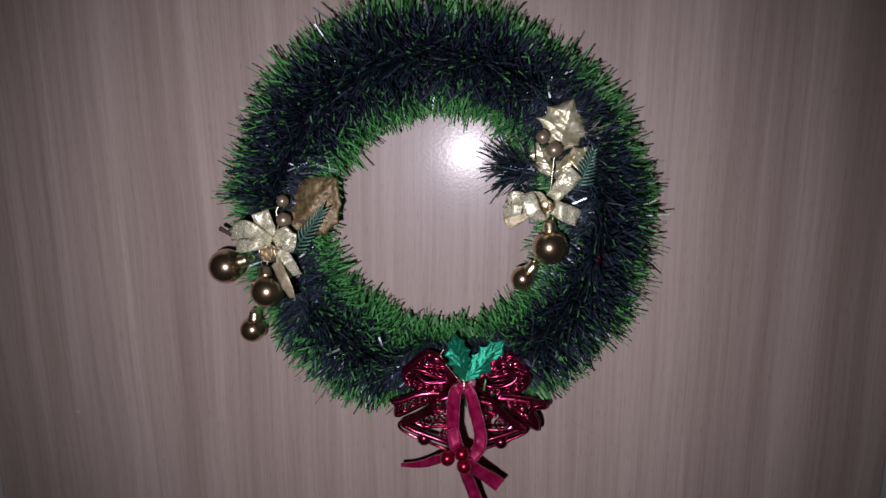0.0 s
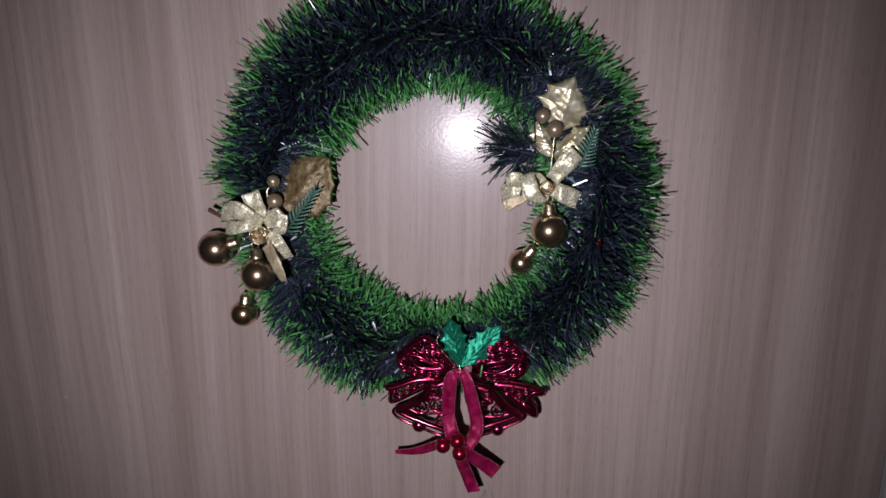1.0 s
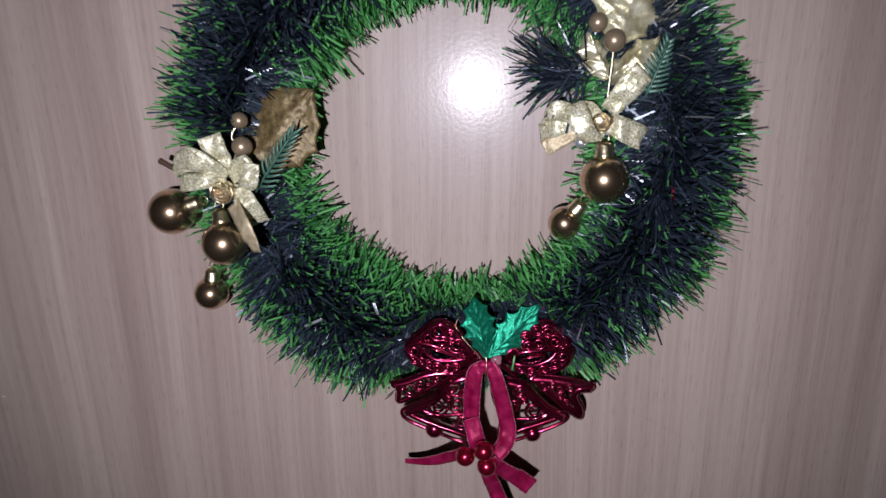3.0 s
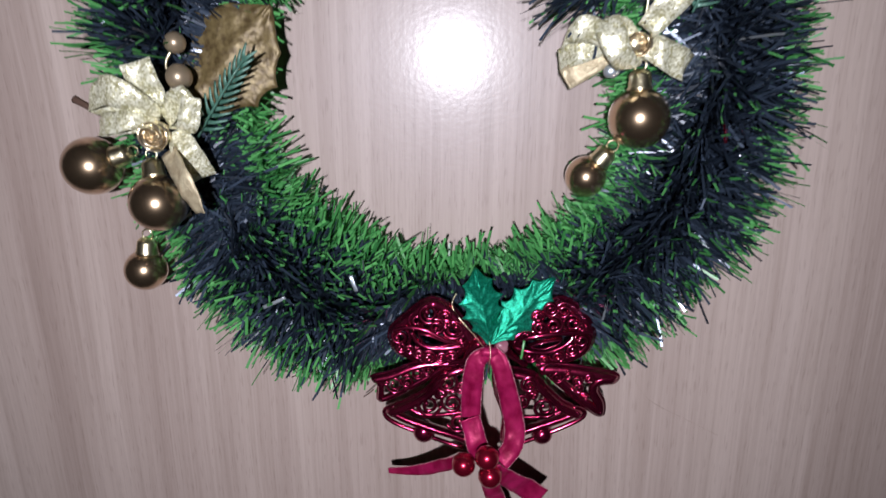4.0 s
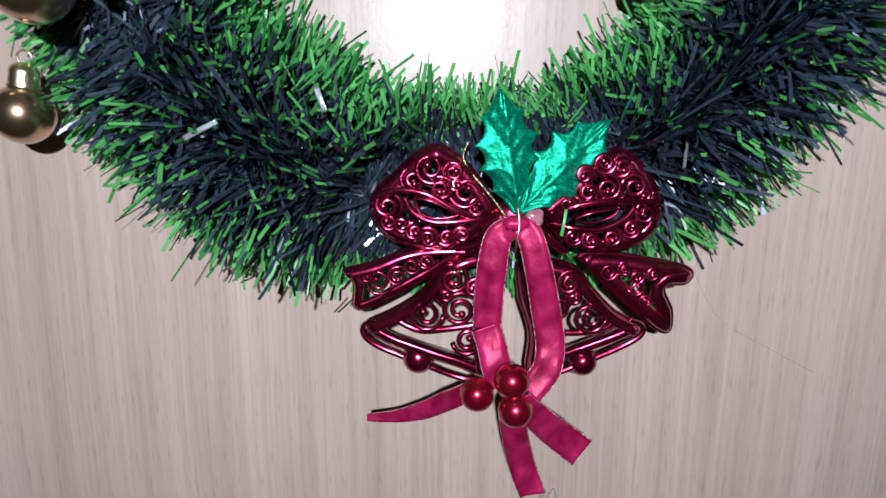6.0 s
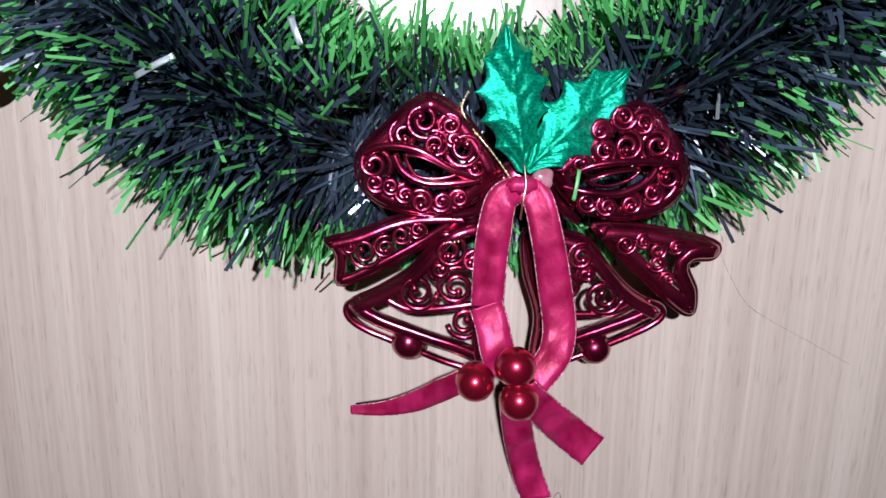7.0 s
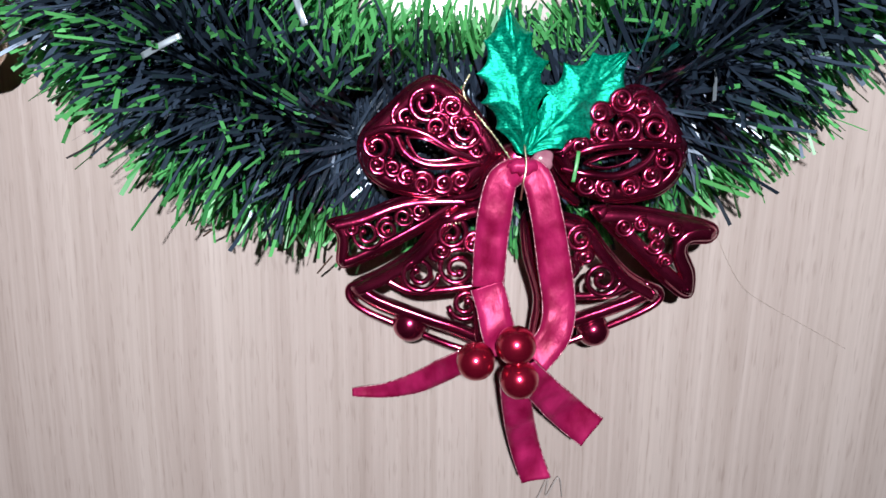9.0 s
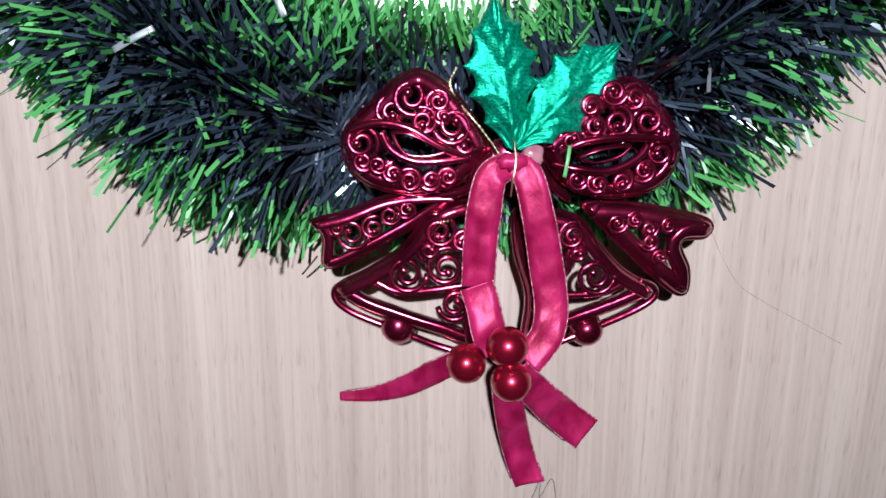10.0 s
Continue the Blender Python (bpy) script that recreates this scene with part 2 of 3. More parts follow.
def scroll(bm, centre, radius, turn=0.0, wire=0.0008, hand=1, y_dome=0.0):
    """A filigree curl: one and three quarter turns winding in to a bead."""
    c, line = Vector(centre), []
    for i in range(30):
        s = i / 29
        q = turn + hand * s * math.tau * 1.65
        r = radius * (1.0 - 0.74 * s)
        line.append(c + Vector((r * math.cos(q), -y_dome * s, r * math.sin(q))))
    tube(bm, line, wire, 6)
    ball(bm, line[-1], wire * 1.5, 8)
    return bm


def ribbon(bm, line, widths, twist=0.0, thick=0.0004, lean=(0, 1, 0), crease=0.0, across=None, rough=0.11):
    """A woven band along a line. widths: its width at start, middle and end; lean: the way its face looks."""
    k, rows = len(line), []
    for i, c in enumerate(line):
        s = i / (k - 1)
        t = (line[min(i + 1, k - 1)] - line[max(i - 1, 0)]).normalized()
        side = t.cross(Vector(lean))
        side = side.normalized() if side.length > 1e-4 else Vector((1, 0, 0))
        side = Matrix.Rotation(twist * s, 3, t) @ side
        if across:
            side = Vector(across).normalized()
        face = side.cross(t).normalized()
        w = (widths[0] * (1 - 2 * s) + widths[1] * 2 * s) if s < 0.5 else (widths[1] * (2 - 2 * s) + widths[2] * (2 * s - 1))
        row = [c + side * w * u + face * (crease * w * (1 - 4 * u * u) + 0.03 * w * math.sin(9 * s + 5 * u) + rough * w * noise.noise(c * 180 + Vector((u, 0, 0)))) for u in (-0.5, -0.25, 0.0, 0.25, 0.5)]
        rows.append([bm.verts.new(p + face * thick) for p in row] + [bm.verts.new(p) for p in row[::-1]])
    for i in range(k - 1):
        a, b = rows[i], rows[i + 1]
        for j in range(10):
            bm.faces.new((a[j], a[(j + 1) % 10], b[(j + 1) % 10], b[j]))
    bm.faces.new(rows[0][::-1])
    bm.faces.new(rows[-1])
    bmesh.ops.recalc_face_normals(bm, faces=bm.faces)
    return bm


def leaf(bm, base, tip, half, spikes=4, cup=0.003, roll=0.0, seedling=0, bend=0.0, bite=0.3, fold=0.0007):
    """A pressed foil holly leaf: midrib, side veins, scalloped spiny edge, slight cup and wave."""
    base, tip = Vector(base), Vector(tip)
    ax = tip - base
    side = Vector((0, 1, 0)).cross(ax).normalized()
    side = Matrix.Rotation(roll, 3, ax.normalized()) @ side
    face = ax.normalized().cross(side).normalized()
    if face.y > 0:
        face = -face
    rnd = random.Random(seedling)
    n, cols, front, back = spikes * 20, 19, [], []
    for i in range(n + 1):
        s = i / n
        body = math.sin(math.pi * min(1.0, s * 0.96 + 0.04) ** 1.12) ** 0.9
        ph = (s * spikes) % 1.0
        teeth = 1.0 - bite + bite * 1.2 * abs(2 * ph - 1) ** 2.2
        w = half * body * teeth if 0 < i < n else half * 0.02
        row = []
        for j in range(cols):
            u = 2 * j / (cols - 1) - 1
            vein = fold * abs(((s - 0.3 * abs(u)) * 6.5) % 1.0 - 0.5) * 2
            rib = 0.0011 * max(0.0, 1 - abs(u) * 6)
            lift = -cup * u * u + vein * (1 - 0.55 * abs(u)) + rib + bend * s * s + 0.0007 * math.sin(11 * s + 3 * u + seedling)
            row.append(base + ax * (s + 0.03 * abs(u) * (teeth - 1 + bite)) + side * w * u + face * lift)
        front.append([bm.verts.new(p) for p in row])
        back.append([bm.verts.new(p - face * 0.0004) for p in row])
    for i in range(n):
        for j in range(cols - 1):
            bm.faces.new((front[i][j], front[i + 1][j], front[i + 1][j + 1], front[i][j + 1]))
            bm.faces.new((back[i][j], back[i][j + 1], back[i + 1][j + 1], back[i + 1][j]))
        bm.faces.new((front[i][0], back[i][0], back[i + 1][0], front[i + 1][0]))
        bm.faces.new((front[i][-1], front[i + 1][-1], back[i + 1][-1], back[i][-1]))
    bmesh.ops.recalc_face_normals(bm, faces=bm.faces)
    return bm


# ---- the door and the room round it ----
DOOR_Y, LEFT, RIGHT, TOP = 0.034, -0.4440, 0.3330, 2.04
door = part("door_1", box(bmesh.new(), (LEFT, DOOR_Y, 0.008), (RIGHT, DOOR_Y + 0.04, TOP), 0.0015), M_DOOR, smooth=False)
tagged(door, "flush door leaf in pale beech laminate, closed", "door", kind="structure")
frame_1 = tagged(new("door_frame"), "white painted door frame round the leaf", "door frame", kind="structure")
for name, lo, hi in (("jamb", (LEFT - 0.075, 0.030, 0), (LEFT - 0.003, 0.13, TOP + 0.004)), ("jamb", (RIGHT + 0.003, 0.030, 0), (RIGHT + 0.075, 0.13, TOP + 0.004)),
                     ("lintel", (LEFT - 0.075, 0.030, TOP + 0.004), (RIGHT + 0.075, 0.13, TOP + 0.075))):
    part(name, box(bmesh.new(), lo, hi, 0.003), M_PAINT, frame_1, smooth=False)


def slab(name, lo, hi, mat, label, category):
    return tagged(part(name, box(bmesh.new(), lo, hi), mat, smooth=False), label, category, kind="structure")


slab("wall_north_1", (-1.5, 0.036, 0), (LEFT - 0.075, 0.13, 2.6), M_WALL, "plain grey plaster wall beside the door", "wall")
slab("wall_north_2", (RIGHT + 0.075, 0.036, 0), (1.5, 0.13, 2.6), M_WALL, "plain grey plaster wall beside the door", "wall")
slab("wall_north_3", (LEFT - 0.075, 0.036, TOP + 0.075), (RIGHT + 0.075, 0.13, 2.6), M_WALL, "plain grey plaster wall over the door", "wall")
slab("wall_south", (-1.5, -2.5, 0), (1.5, -2.4, 2.6), M_WALL, "plain grey plaster wall in the dark", "wall")
slab("wall_west", (-1.6, -2.5, 0), (-1.5, 0.13, 2.6), M_WALL, "plain grey plaster wall in the dark", "wall")
slab("wall_east", (1.5, -2.5, 0), (1.6, 0.13, 2.6), M_WALL, "plain grey plaster wall in the dark", "wall")
slab("floor", (-1.6, -2.5, -0.1), (1.6, 0.13, 0), M_FLOOR, "dark floor in an unlit room", "floor")
slab("ceiling", (-1.6, -2.5, 2.6), (1.6, 0.13, 2.7), M_WALL, "plain ceiling in an unlit room", "ceiling")

# ---- the tinsel wreath ----
CENTRE = Vector((-0.028, 0.012, 1.512))
RING, PILE = 0.1225, 0.0425
wreath = thing("tinsel_wreath", "round green-tipped dark tinsel wreath hung on the door", "wreath")
wreath.location = CENTRE


def press(x, y, z):
    """Strips lie flat behind the ornaments tied on in front, and before the door."""
    low = -0.03
    for cx, cz, rx, rz, lim in ((-0.007, 1.384, 0.056, 0.034, 0.013), (-0.008, 1.424, 0.014, 0.026, 0.003), (0.014, 1.412, 0.016, 0.018, 0.006), (-0.006, 1.352, 0.062, 0.036, 0.022), (-0.142, 1.478, 0.03, 0.042, 0.004), (-0.112, 1.528, 0.026, 0.03, 0.006), (-0.176, 1.47, 0.026, 0.055, 0.012), (0.04, 1.485, 0.024, 0.03, 0.006), (0.058, 1.548, 0.028, 0.062, 0.003)):
        d = ((x - cx) / rx) ** 2 + ((z - cz) / rz) ** 2
        if d < 1.3:
            low = max(low, lim - 0.02 * max(0.0, d - 0.8))
    return min(max(y, low), DOOR_Y - 0.0015)


def strip_line(rnd, q):
    """Four points of one strip from the core outwards, at the angle q on the ring."""
    er, ea, ey = Vector((math.cos(q), 0, math.sin(q))), Vector((-math.sin(q), 0, math.cos(q))), Vector((0, 1, 0))
    f = rnd.uniform(0, math.tau)
    low = max(0.0, -math.sin(q + 0.15)) ** 3
    wave = 1 + 0.06 * math.sin(3 * q + 1.3) + 0.05 * math.sin(11 * q) + 0.04 * math.sin(23 * q + 2)
    reach = PILE * wave * (rnd.uniform(0.84, 0.98) if rnd.random() < 0.78 else rnd.uniform(0.5, 1.02))
    cf, sf = math.cos(f), math.sin(f)
    reach *= 1.02 - 0.15 * low * max(0.0, cf) + 0.01 * low * max(0.0, -cf) - 0.13 * max(0.0, math.cos(q - 0.2)) * max(0.0, cf) + 0.09 * max(0.0, math.cos(q + 0.85)) ** 4 * max(0.0, cf) - 0.03 * max(0.0, math.cos(q + 2.5)) ** 3 * max(0.0, cf)
    d = er * cf + ey * sf * (0.8 if sf < 0 else 0.5) + ea * (rnd.gauss(0, 0.24) + 0.12 * math.sin(19 * q + 2 * f) + 0.12 * math.sin(41 * q - f))
    curl = Vector((rnd.gauss(0, 0.12), rnd.gauss(0, 0.12), rnd.gauss(-0.03, 0.12)))
    root = CENTRE + er * RING + ea * rnd.uniform(-0.004, 0.004)
    pts = []
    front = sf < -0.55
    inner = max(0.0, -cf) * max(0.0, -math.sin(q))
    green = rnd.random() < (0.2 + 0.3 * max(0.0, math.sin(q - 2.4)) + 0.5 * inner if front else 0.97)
    for s in (0.04, 0.4, rnd.uniform(0.8, 0.91) if front else rnd.uniform(0.72, 0.86), 1.0):
        p = root + d * reach * s + curl * reach * s * s
        flat = press(p.x, p.y, p.z)
        p.y = min(flat + (rnd.uniform(0, 0.009) if flat > p.y else 0.0), DOOR_Y - 0.0015)
        if abs(p.x + 0.006) < 0.05 and p.z < 1.352:
            p.z = 1.352 + 0.2 * (1.352 - p.z)
        pts.append(p)
    return pts, d, green


def strip_quads(verts, faces, mats, pts, side, width, tip):
    at = len(verts)
    for p in pts:
        verts.extend((p - side * width / 2, p + side * width / 2))
    for i in range(len(pts) - 1):
        faces.append((at + 2 * i, at + 2 * i + 1, at + 2 * i + 3, at + 2 * i + 2))
        mats.append(tip if i == len(pts) - 2 and tip != 2 else (2 if tip == 2 else 0))


def pile(name, count, q0, q1, seedling, parent, label):
    rnd, verts, faces, mats = random.Random(seedling), [], [], []
    for _ in range(count):
        q = rnd.uniform(q0, q1)
        pts, d, green = strip_line(rnd, q)
        silver = 0.002 + 0.25 * math.exp(-((q - math.pi / 2) / 0.03) ** 2)
        side = d.cross(Vector((rnd.gauss(0, 1), rnd.gauss(0, 1), rnd.gauss(0, 1)))).normalized()
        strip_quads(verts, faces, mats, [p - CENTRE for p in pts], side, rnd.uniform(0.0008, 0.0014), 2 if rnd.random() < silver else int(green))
    me = bpy.data.meshes.new(name)
    me.from_pydata(verts, [], faces)
    for mm in (M_DARK, M_GREEN, M_SILVER):
        me.materials.append(mm)
    me.polygons.foreach_set("material_index", mats)
    ob = new(name, me)
    ob.parent = parent
    return tagged(ob, label, kind="stuff")


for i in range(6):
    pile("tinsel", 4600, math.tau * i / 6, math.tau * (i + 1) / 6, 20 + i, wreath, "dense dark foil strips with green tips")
part("core_wire", tube(bmesh.new(), [Vector((RING * math.cos(a), 0.012, RING * math.sin(a))) for a in (math.tau * i / 72 for i in range(72))], 0.0022, 8, True), M_WIRE, wreath, "twisted dark core wire")

# ---- the red bell ornament under the wreath ----
bells = thing("bell_ornament", "pair of glossy red filigree plastic bells under a bow", "ornament")
bells.location = (-0.0043, 0.0080, 1.3830)
O = Vector(bells.location)


def local(points, origin):
    return [Vector(p) - origin for p in points]


def filigree(name, outline, width, depth, curls, wire, label="", bars=()):
    """A moulded red frame with its curls and bars of wire inside."""
    line = curve(local(outline, O), 6, True)
    body = part(name, rim(bmesh.new(), line, width, depth, 0.0), M_RED, bells, label)
    for i, (c, r) in enumerate(curls):
        part("curl", scroll(bmesh.new(), Vector(c) - O, r * 1.25, 1.1 * i, wire, 1 if i % 2 else -1, 0.001), M_RED, body)
    for b in bars:
        part("bar", tube(bmesh.new(), curve(local(b, O), 6), wire * 1.3, 7), M_RED, body)
    return body


loop_l = filigree("bow_loop", [(-0.0113, 0.0000, 1.3907), (-0.0174, 0.0000, 1.4013), (-0.0247, 0.0000, 1.4091), (-0.0324, -0.0010, 1.4127), (-0.0395, 0.0000, 1.4098), (-0.0467, 0.0010, 1.4033), (-0.0540, 0.0020, 1.3963), (-0.0558, 0.0030, 1.3897), (-0.0533, 0.0030, 1.3829), (-0.0474, 0.0030, 1.3782), (-0.0394, 0.0030, 1.3759), (-0.0297, 0.0030, 1.3759), (-0.0209, 0.0030, 1.3783), (-0.0145, 0.0020, 1.3842)],
    0.0056, 0.0034, [((-0.0345, -0.0020, 1.4044), 0.0046), ((-0.0403, -0.0010, 1.4001), 0.0038), ((-0.0309, -0.0020, 1.3976), 0.0034), ((-0.0223, -0.0020, 1.3965), 0.0046), ((-0.0267, -0.0020, 1.4033), 0.003), ((-0.0491, 0.0000, 1.3914), 0.0042),
    ((-0.0487, 0.0000, 1.3858), 0.0026), ((-0.0399, 0.0000, 1.3825), 0.0026), ((-0.0350, 0.0000, 1.3804), 0.003), ((-0.0287, 0.0000, 1.3805), 0.0026), ((-0.0237, 0.0000, 1.3815), 0.0026), ((-0.0184, -0.0010, 1.3911), 0.003), ((-0.0442, 0.0000, 1.3849), 0.0024), ((-0.0256, -0.0020, 1.3992), 0.0022)],
    0.00105, "pierced bow loop with scrolled wires", [[(-0.0528, 0.0000, 1.3944), (-0.0446, -0.0020, 1.3970), (-0.0354, -0.0030, 1.3957), (-0.0262, -0.0030, 1.3906), (-0.0183, -0.0010, 1.3875)], [(-0.0431, -0.0020, 1.3946), (-0.0403, -0.0020, 1.3895), (-0.0338, -0.0020, 1.3862), (-0.0245, -0.0020, 1.3864), (-0.0175, -0.0010, 1.3874)]])
part("eye_rim", rim(bmesh.new(), curve(local([(-0.0404, -0.0010, 1.3943), (-0.0358, -0.0020, 1.3951), (-0.0301, -0.0020, 1.3930), (-0.0233, -0.0010, 1.3891), (-0.0299, -0.0010, 1.3868), (-0.0370, -0.0010, 1.3879)], O), 6, True), 0.0014, 0.0022, -0.001), M_RED, loop_l)
loop_r = filigree("bow_loop", [(0.0025, 0.0010, 1.3909), (0.0099, 0.0020, 1.3979), (0.0176, 0.0030, 1.4042), (0.0235, 0.0030, 1.4097), (0.0300, 0.0040, 1.4114), (0.0366, 0.0050, 1.4083), (0.0432, 0.0060, 1.4007), (0.0476, 0.0060, 1.3922), (0.0462, 0.0060, 1.3837), (0.0402, 0.0060, 1.3774), (0.0293, 0.0050, 1.3747), (0.0183, 0.0040, 1.3759), (0.0100, 0.0030, 1.3802), (0.0056, 0.0020, 1.3856)],
    0.0056, 0.0034, [((0.0241, 0.0000, 1.4064), 0.0032), ((0.0303, 0.0010, 1.4049), 0.0034), ((0.0258, 0.0000, 1.3980), 0.0038), ((0.0192, 0.0000, 1.3963), 0.0032), ((0.0351, 0.0020, 1.3984), 0.004), ((0.0399, 0.0030, 1.3890), 0.0038), ((0.0152, 0.0010, 1.3808), 0.0026),
    ((0.0212, 0.0010, 1.3798), 0.0028), ((0.0287, 0.0020, 1.3806), 0.003), ((0.0355, 0.0030, 1.3837), 0.003), ((0.0121, 0.0000, 1.3926), 0.003), ((0.0177, 0.0000, 1.4024), 0.0026), ((0.0393, 0.0030, 1.3950), 0.0024)],
    0.00105, "pierced bow loop with scrolled wires", [[(0.0072, 0.0010, 1.3873), (0.0143, -0.0010, 1.3916), (0.0235, -0.0010, 1.3934), (0.0352, 0.0010, 1.3935), (0.0437, 0.0030, 1.3929)], [(0.0073, 0.0010, 1.3858), (0.0148, -0.0010, 1.3842), (0.0246, 0.0000, 1.3839), (0.0326, 0.0010, 1.3875), (0.0358, 0.0020, 1.3914)]])
part("eye_rim", rim(bmesh.new(), curve(local([(0.0136, 0.0000, 1.3875), (0.0198, -0.0010, 1.3908), (0.0299, 0.0000, 1.3919), (0.0274, 0.0000, 1.3878), (0.0197, 0.0000, 1.3854)], O), 6, True), 0.0014, 0.0022, -0.001), M_RED, loop_r)
filigree("bow_tail", [(-0.0194, 0.0060, 1.3760), (-0.0322, 0.0060, 1.3768), (-0.0436, 0.0050, 1.3752), (-0.0548, 0.0040, 1.3708), (-0.0656, 0.0040, 1.3676), (-0.0626, 0.0050, 1.3621), (-0.0630, 0.0060, 1.3533), (-0.0580, 0.0060, 1.3520), (-0.0437, 0.0070, 1.3589), (-0.0304, 0.0080, 1.3666)],
    0.0042, 0.003, [((-0.0528, 0.0030, 1.3637), 0.0042), ((-0.0463, 0.0030, 1.3655), 0.003), ((-0.0412, 0.0040, 1.3693), 0.003), ((-0.0360, 0.0040, 1.3711), 0.0024), ((-0.0574, 0.0030, 1.3653), 0.0022)], 0.0007, "notched bow tail with scrolled wires")
filigree("bow_tail", [(0.0187, 0.0080, 1.3730), (0.0312, 0.0080, 1.3739), (0.0468, 0.0080, 1.3718), (0.0588, 0.0090, 1.3688), (0.0620, 0.0100, 1.3652), (0.0590, 0.0090, 1.3616), (0.0514, 0.0080, 1.3605), (0.0551, 0.0090, 1.3521), (0.0554, 0.0095, 1.3440), (0.0516, 0.0095, 1.3426), (0.0450, 0.0090, 1.3471), (0.0347, 0.0090, 1.3562), (0.0246, 0.0090, 1.3656)],
    0.0062, 0.003, [((0.0294, 0.0060, 1.3671), 0.0026), ((0.0350, 0.0060, 1.3682), 0.0022), ((0.0396, 0.0060, 1.3654), 0.0026), ((0.0400, 0.0060, 1.3612), 0.0024), ((0.0435, 0.0060, 1.3564), 0.002), ((0.0456, 0.0060, 1.3664), 0.0024)], 0.0007, "notched bow tail with scrolled wires")
bell_l = filigree("bell", [(-0.0137, 0.0070, 1.3750), (-0.0256, 0.0060, 1.3737), (-0.0317, 0.0070, 1.3676), (-0.0383, 0.0080, 1.3595), (-0.0481, 0.0100, 1.3525), (-0.0596, 0.0120, 1.3454), (-0.0527, 0.0120, 1.3389), (-0.0386, 0.0110, 1.3336), (-0.0245, 0.0100, 1.3294), (-0.0124, 0.0100, 1.3258), (-0.0125, 0.0080, 1.3416), (-0.0105, 0.0070, 1.3594)],
    0.0056, 0.0042, [((-0.0355, 0.0060, 1.3517), 0.0052), ((-0.0232, 0.0050, 1.3540), 0.0052), ((-0.0255, 0.0040, 1.3656), 0.0046), ((-0.0201, 0.0060, 1.3417), 0.0046), ((-0.0286, 0.0050, 1.3596), 0.003), ((-0.0180, 0.0040, 1.3625), 0.0032)],
    0.001, "open scrollwork bell", [[(-0.0474, 0.0080, 1.3496), (-0.0385, 0.0070, 1.3454), (-0.0284, 0.0060, 1.3462), (-0.0166, 0.0060, 1.3481)], [(-0.0420, 0.0080, 1.3526), (-0.0399, 0.0070, 1.3477), (-0.0351, 0.0070, 1.3455)]])
part("lip_bar", tube(bmesh.new(), curve(local([(-0.0539, 0.0110, 1.3476), (-0.0591, 0.0130, 1.3447), (-0.0588, 0.0130, 1.3404), (-0.0528, 0.0130, 1.3360), (-0.0386, 0.0120, 1.3306), (-0.0262, 0.0120, 1.3256), (-0.0176, 0.0110, 1.3234)], O), 6), 0.0013, 8), M_RED, bell_l)
bell_r = filigree("bell", [(-0.0030, 0.0080, 1.3726), (0.0095, 0.0080, 1.3724), (0.0181, 0.0080, 1.3696), (0.0254, 0.0090, 1.3609), (0.0336, 0.0100, 1.3527), (0.0447, 0.0120, 1.3455), (0.0370, 0.0120, 1.3401), (0.0215, 0.0120, 1.3337), (0.0109, 0.0110, 1.3302), (0.0011, 0.0100, 1.3279), (0.0014, 0.0090, 1.3432), (-0.0033, 0.0080, 1.3593)],
    0.0056, 0.0042, [((0.0229, 0.0060, 1.3512), 0.005), ((0.0147, 0.0050, 1.3644), 0.0036), ((0.0063, 0.0070, 1.3418), 0.0036), ((0.0110, 0.0060, 1.3548), 0.0036), ((0.0167, 0.0060, 1.3584), 0.0026)],
    0.001, "open scrollwork bell", [[(0.0023, 0.0070, 1.3460), (0.0144, 0.0070, 1.3448), (0.0263, 0.0070, 1.3457), (0.0332, 0.0080, 1.3490)]])
part("lip_bar", tube(bmesh.new(), curve(local([(0.0386, 0.0110, 1.3486), (0.0444, 0.0130, 1.3456), (0.0443, 0.0130, 1.3419), (0.0376, 0.0130, 1.3373), (0.0218, 0.0120, 1.3304), (0.0113, 0.0120, 1.3261), (0.0023, 0.0110, 1.3245)], O), 6), 0.0013, 8), M_RED, bell_r)
bell_l.location, bell_r.location = (-0.0006, 0, -0.0012), (0.0006, 0, -0.0012)
for where, r in (((-0.0392, 0.0130, 1.3309), 0.0061), ((0.0237, 0.0140, 1.3297), 0.0057)):
    part("clapper", ball(bmesh.new(), Vector(where) - O, r, 24), M_RED, bells, "round red clapper")
part("knot", ball(bmesh.new(), Vector((-0.0046, 0.0020, 1.3875)) - O, 0.0075, 20, (1.15, 0.55, 0.9)), M_RED, bells, "moulded bow knot")
for line in ([(-0.0097, -0.0010, 1.3884), (-0.0149, 0.0000, 1.3836), (-0.0178, 0.0020, 1.3777), (-0.0257, 0.0040, 1.3757)], [(0.0015, 0.0000, 1.3870), (0.0062, 0.0020, 1.3805), (0.0135, 0.0040, 1.3747)]):
    part("fold", tube(bmesh.new(), curve(local(line, O), 6), 0.0022, 8, taper=lambda s: 1.1 - 0.5 * s), M_RED, bells)

# ---- the satin bow with its berries, tied over the bells ----
satin = thing("satin_bow", "crimson satin ribbon with three red berries", "ribbon")
satin.location = (-0.0055, -0.0050, 1.3865)
S = Vector(satin.location)


def satin_part(name, points, widths, twist=0.0, lean=(0, 1, 0)):
    line = curve(local(points, S), 8)
    body = part(name, ribbon(bmesh.new(), line, widths, twist, 0.0004, lean, 0.0), M_SATIN, satin)
    me = body.data
    rows = len(line)
    for col in (0, 4):
        edge = [me.vertices[i * 10 + col].co.copy() for i in range(rows)]
        if len(edge) > 2:
            part("stitched_edge", tube(bmesh.new(), edge, 0.00036, 5), M_EDGE, body)
    return body


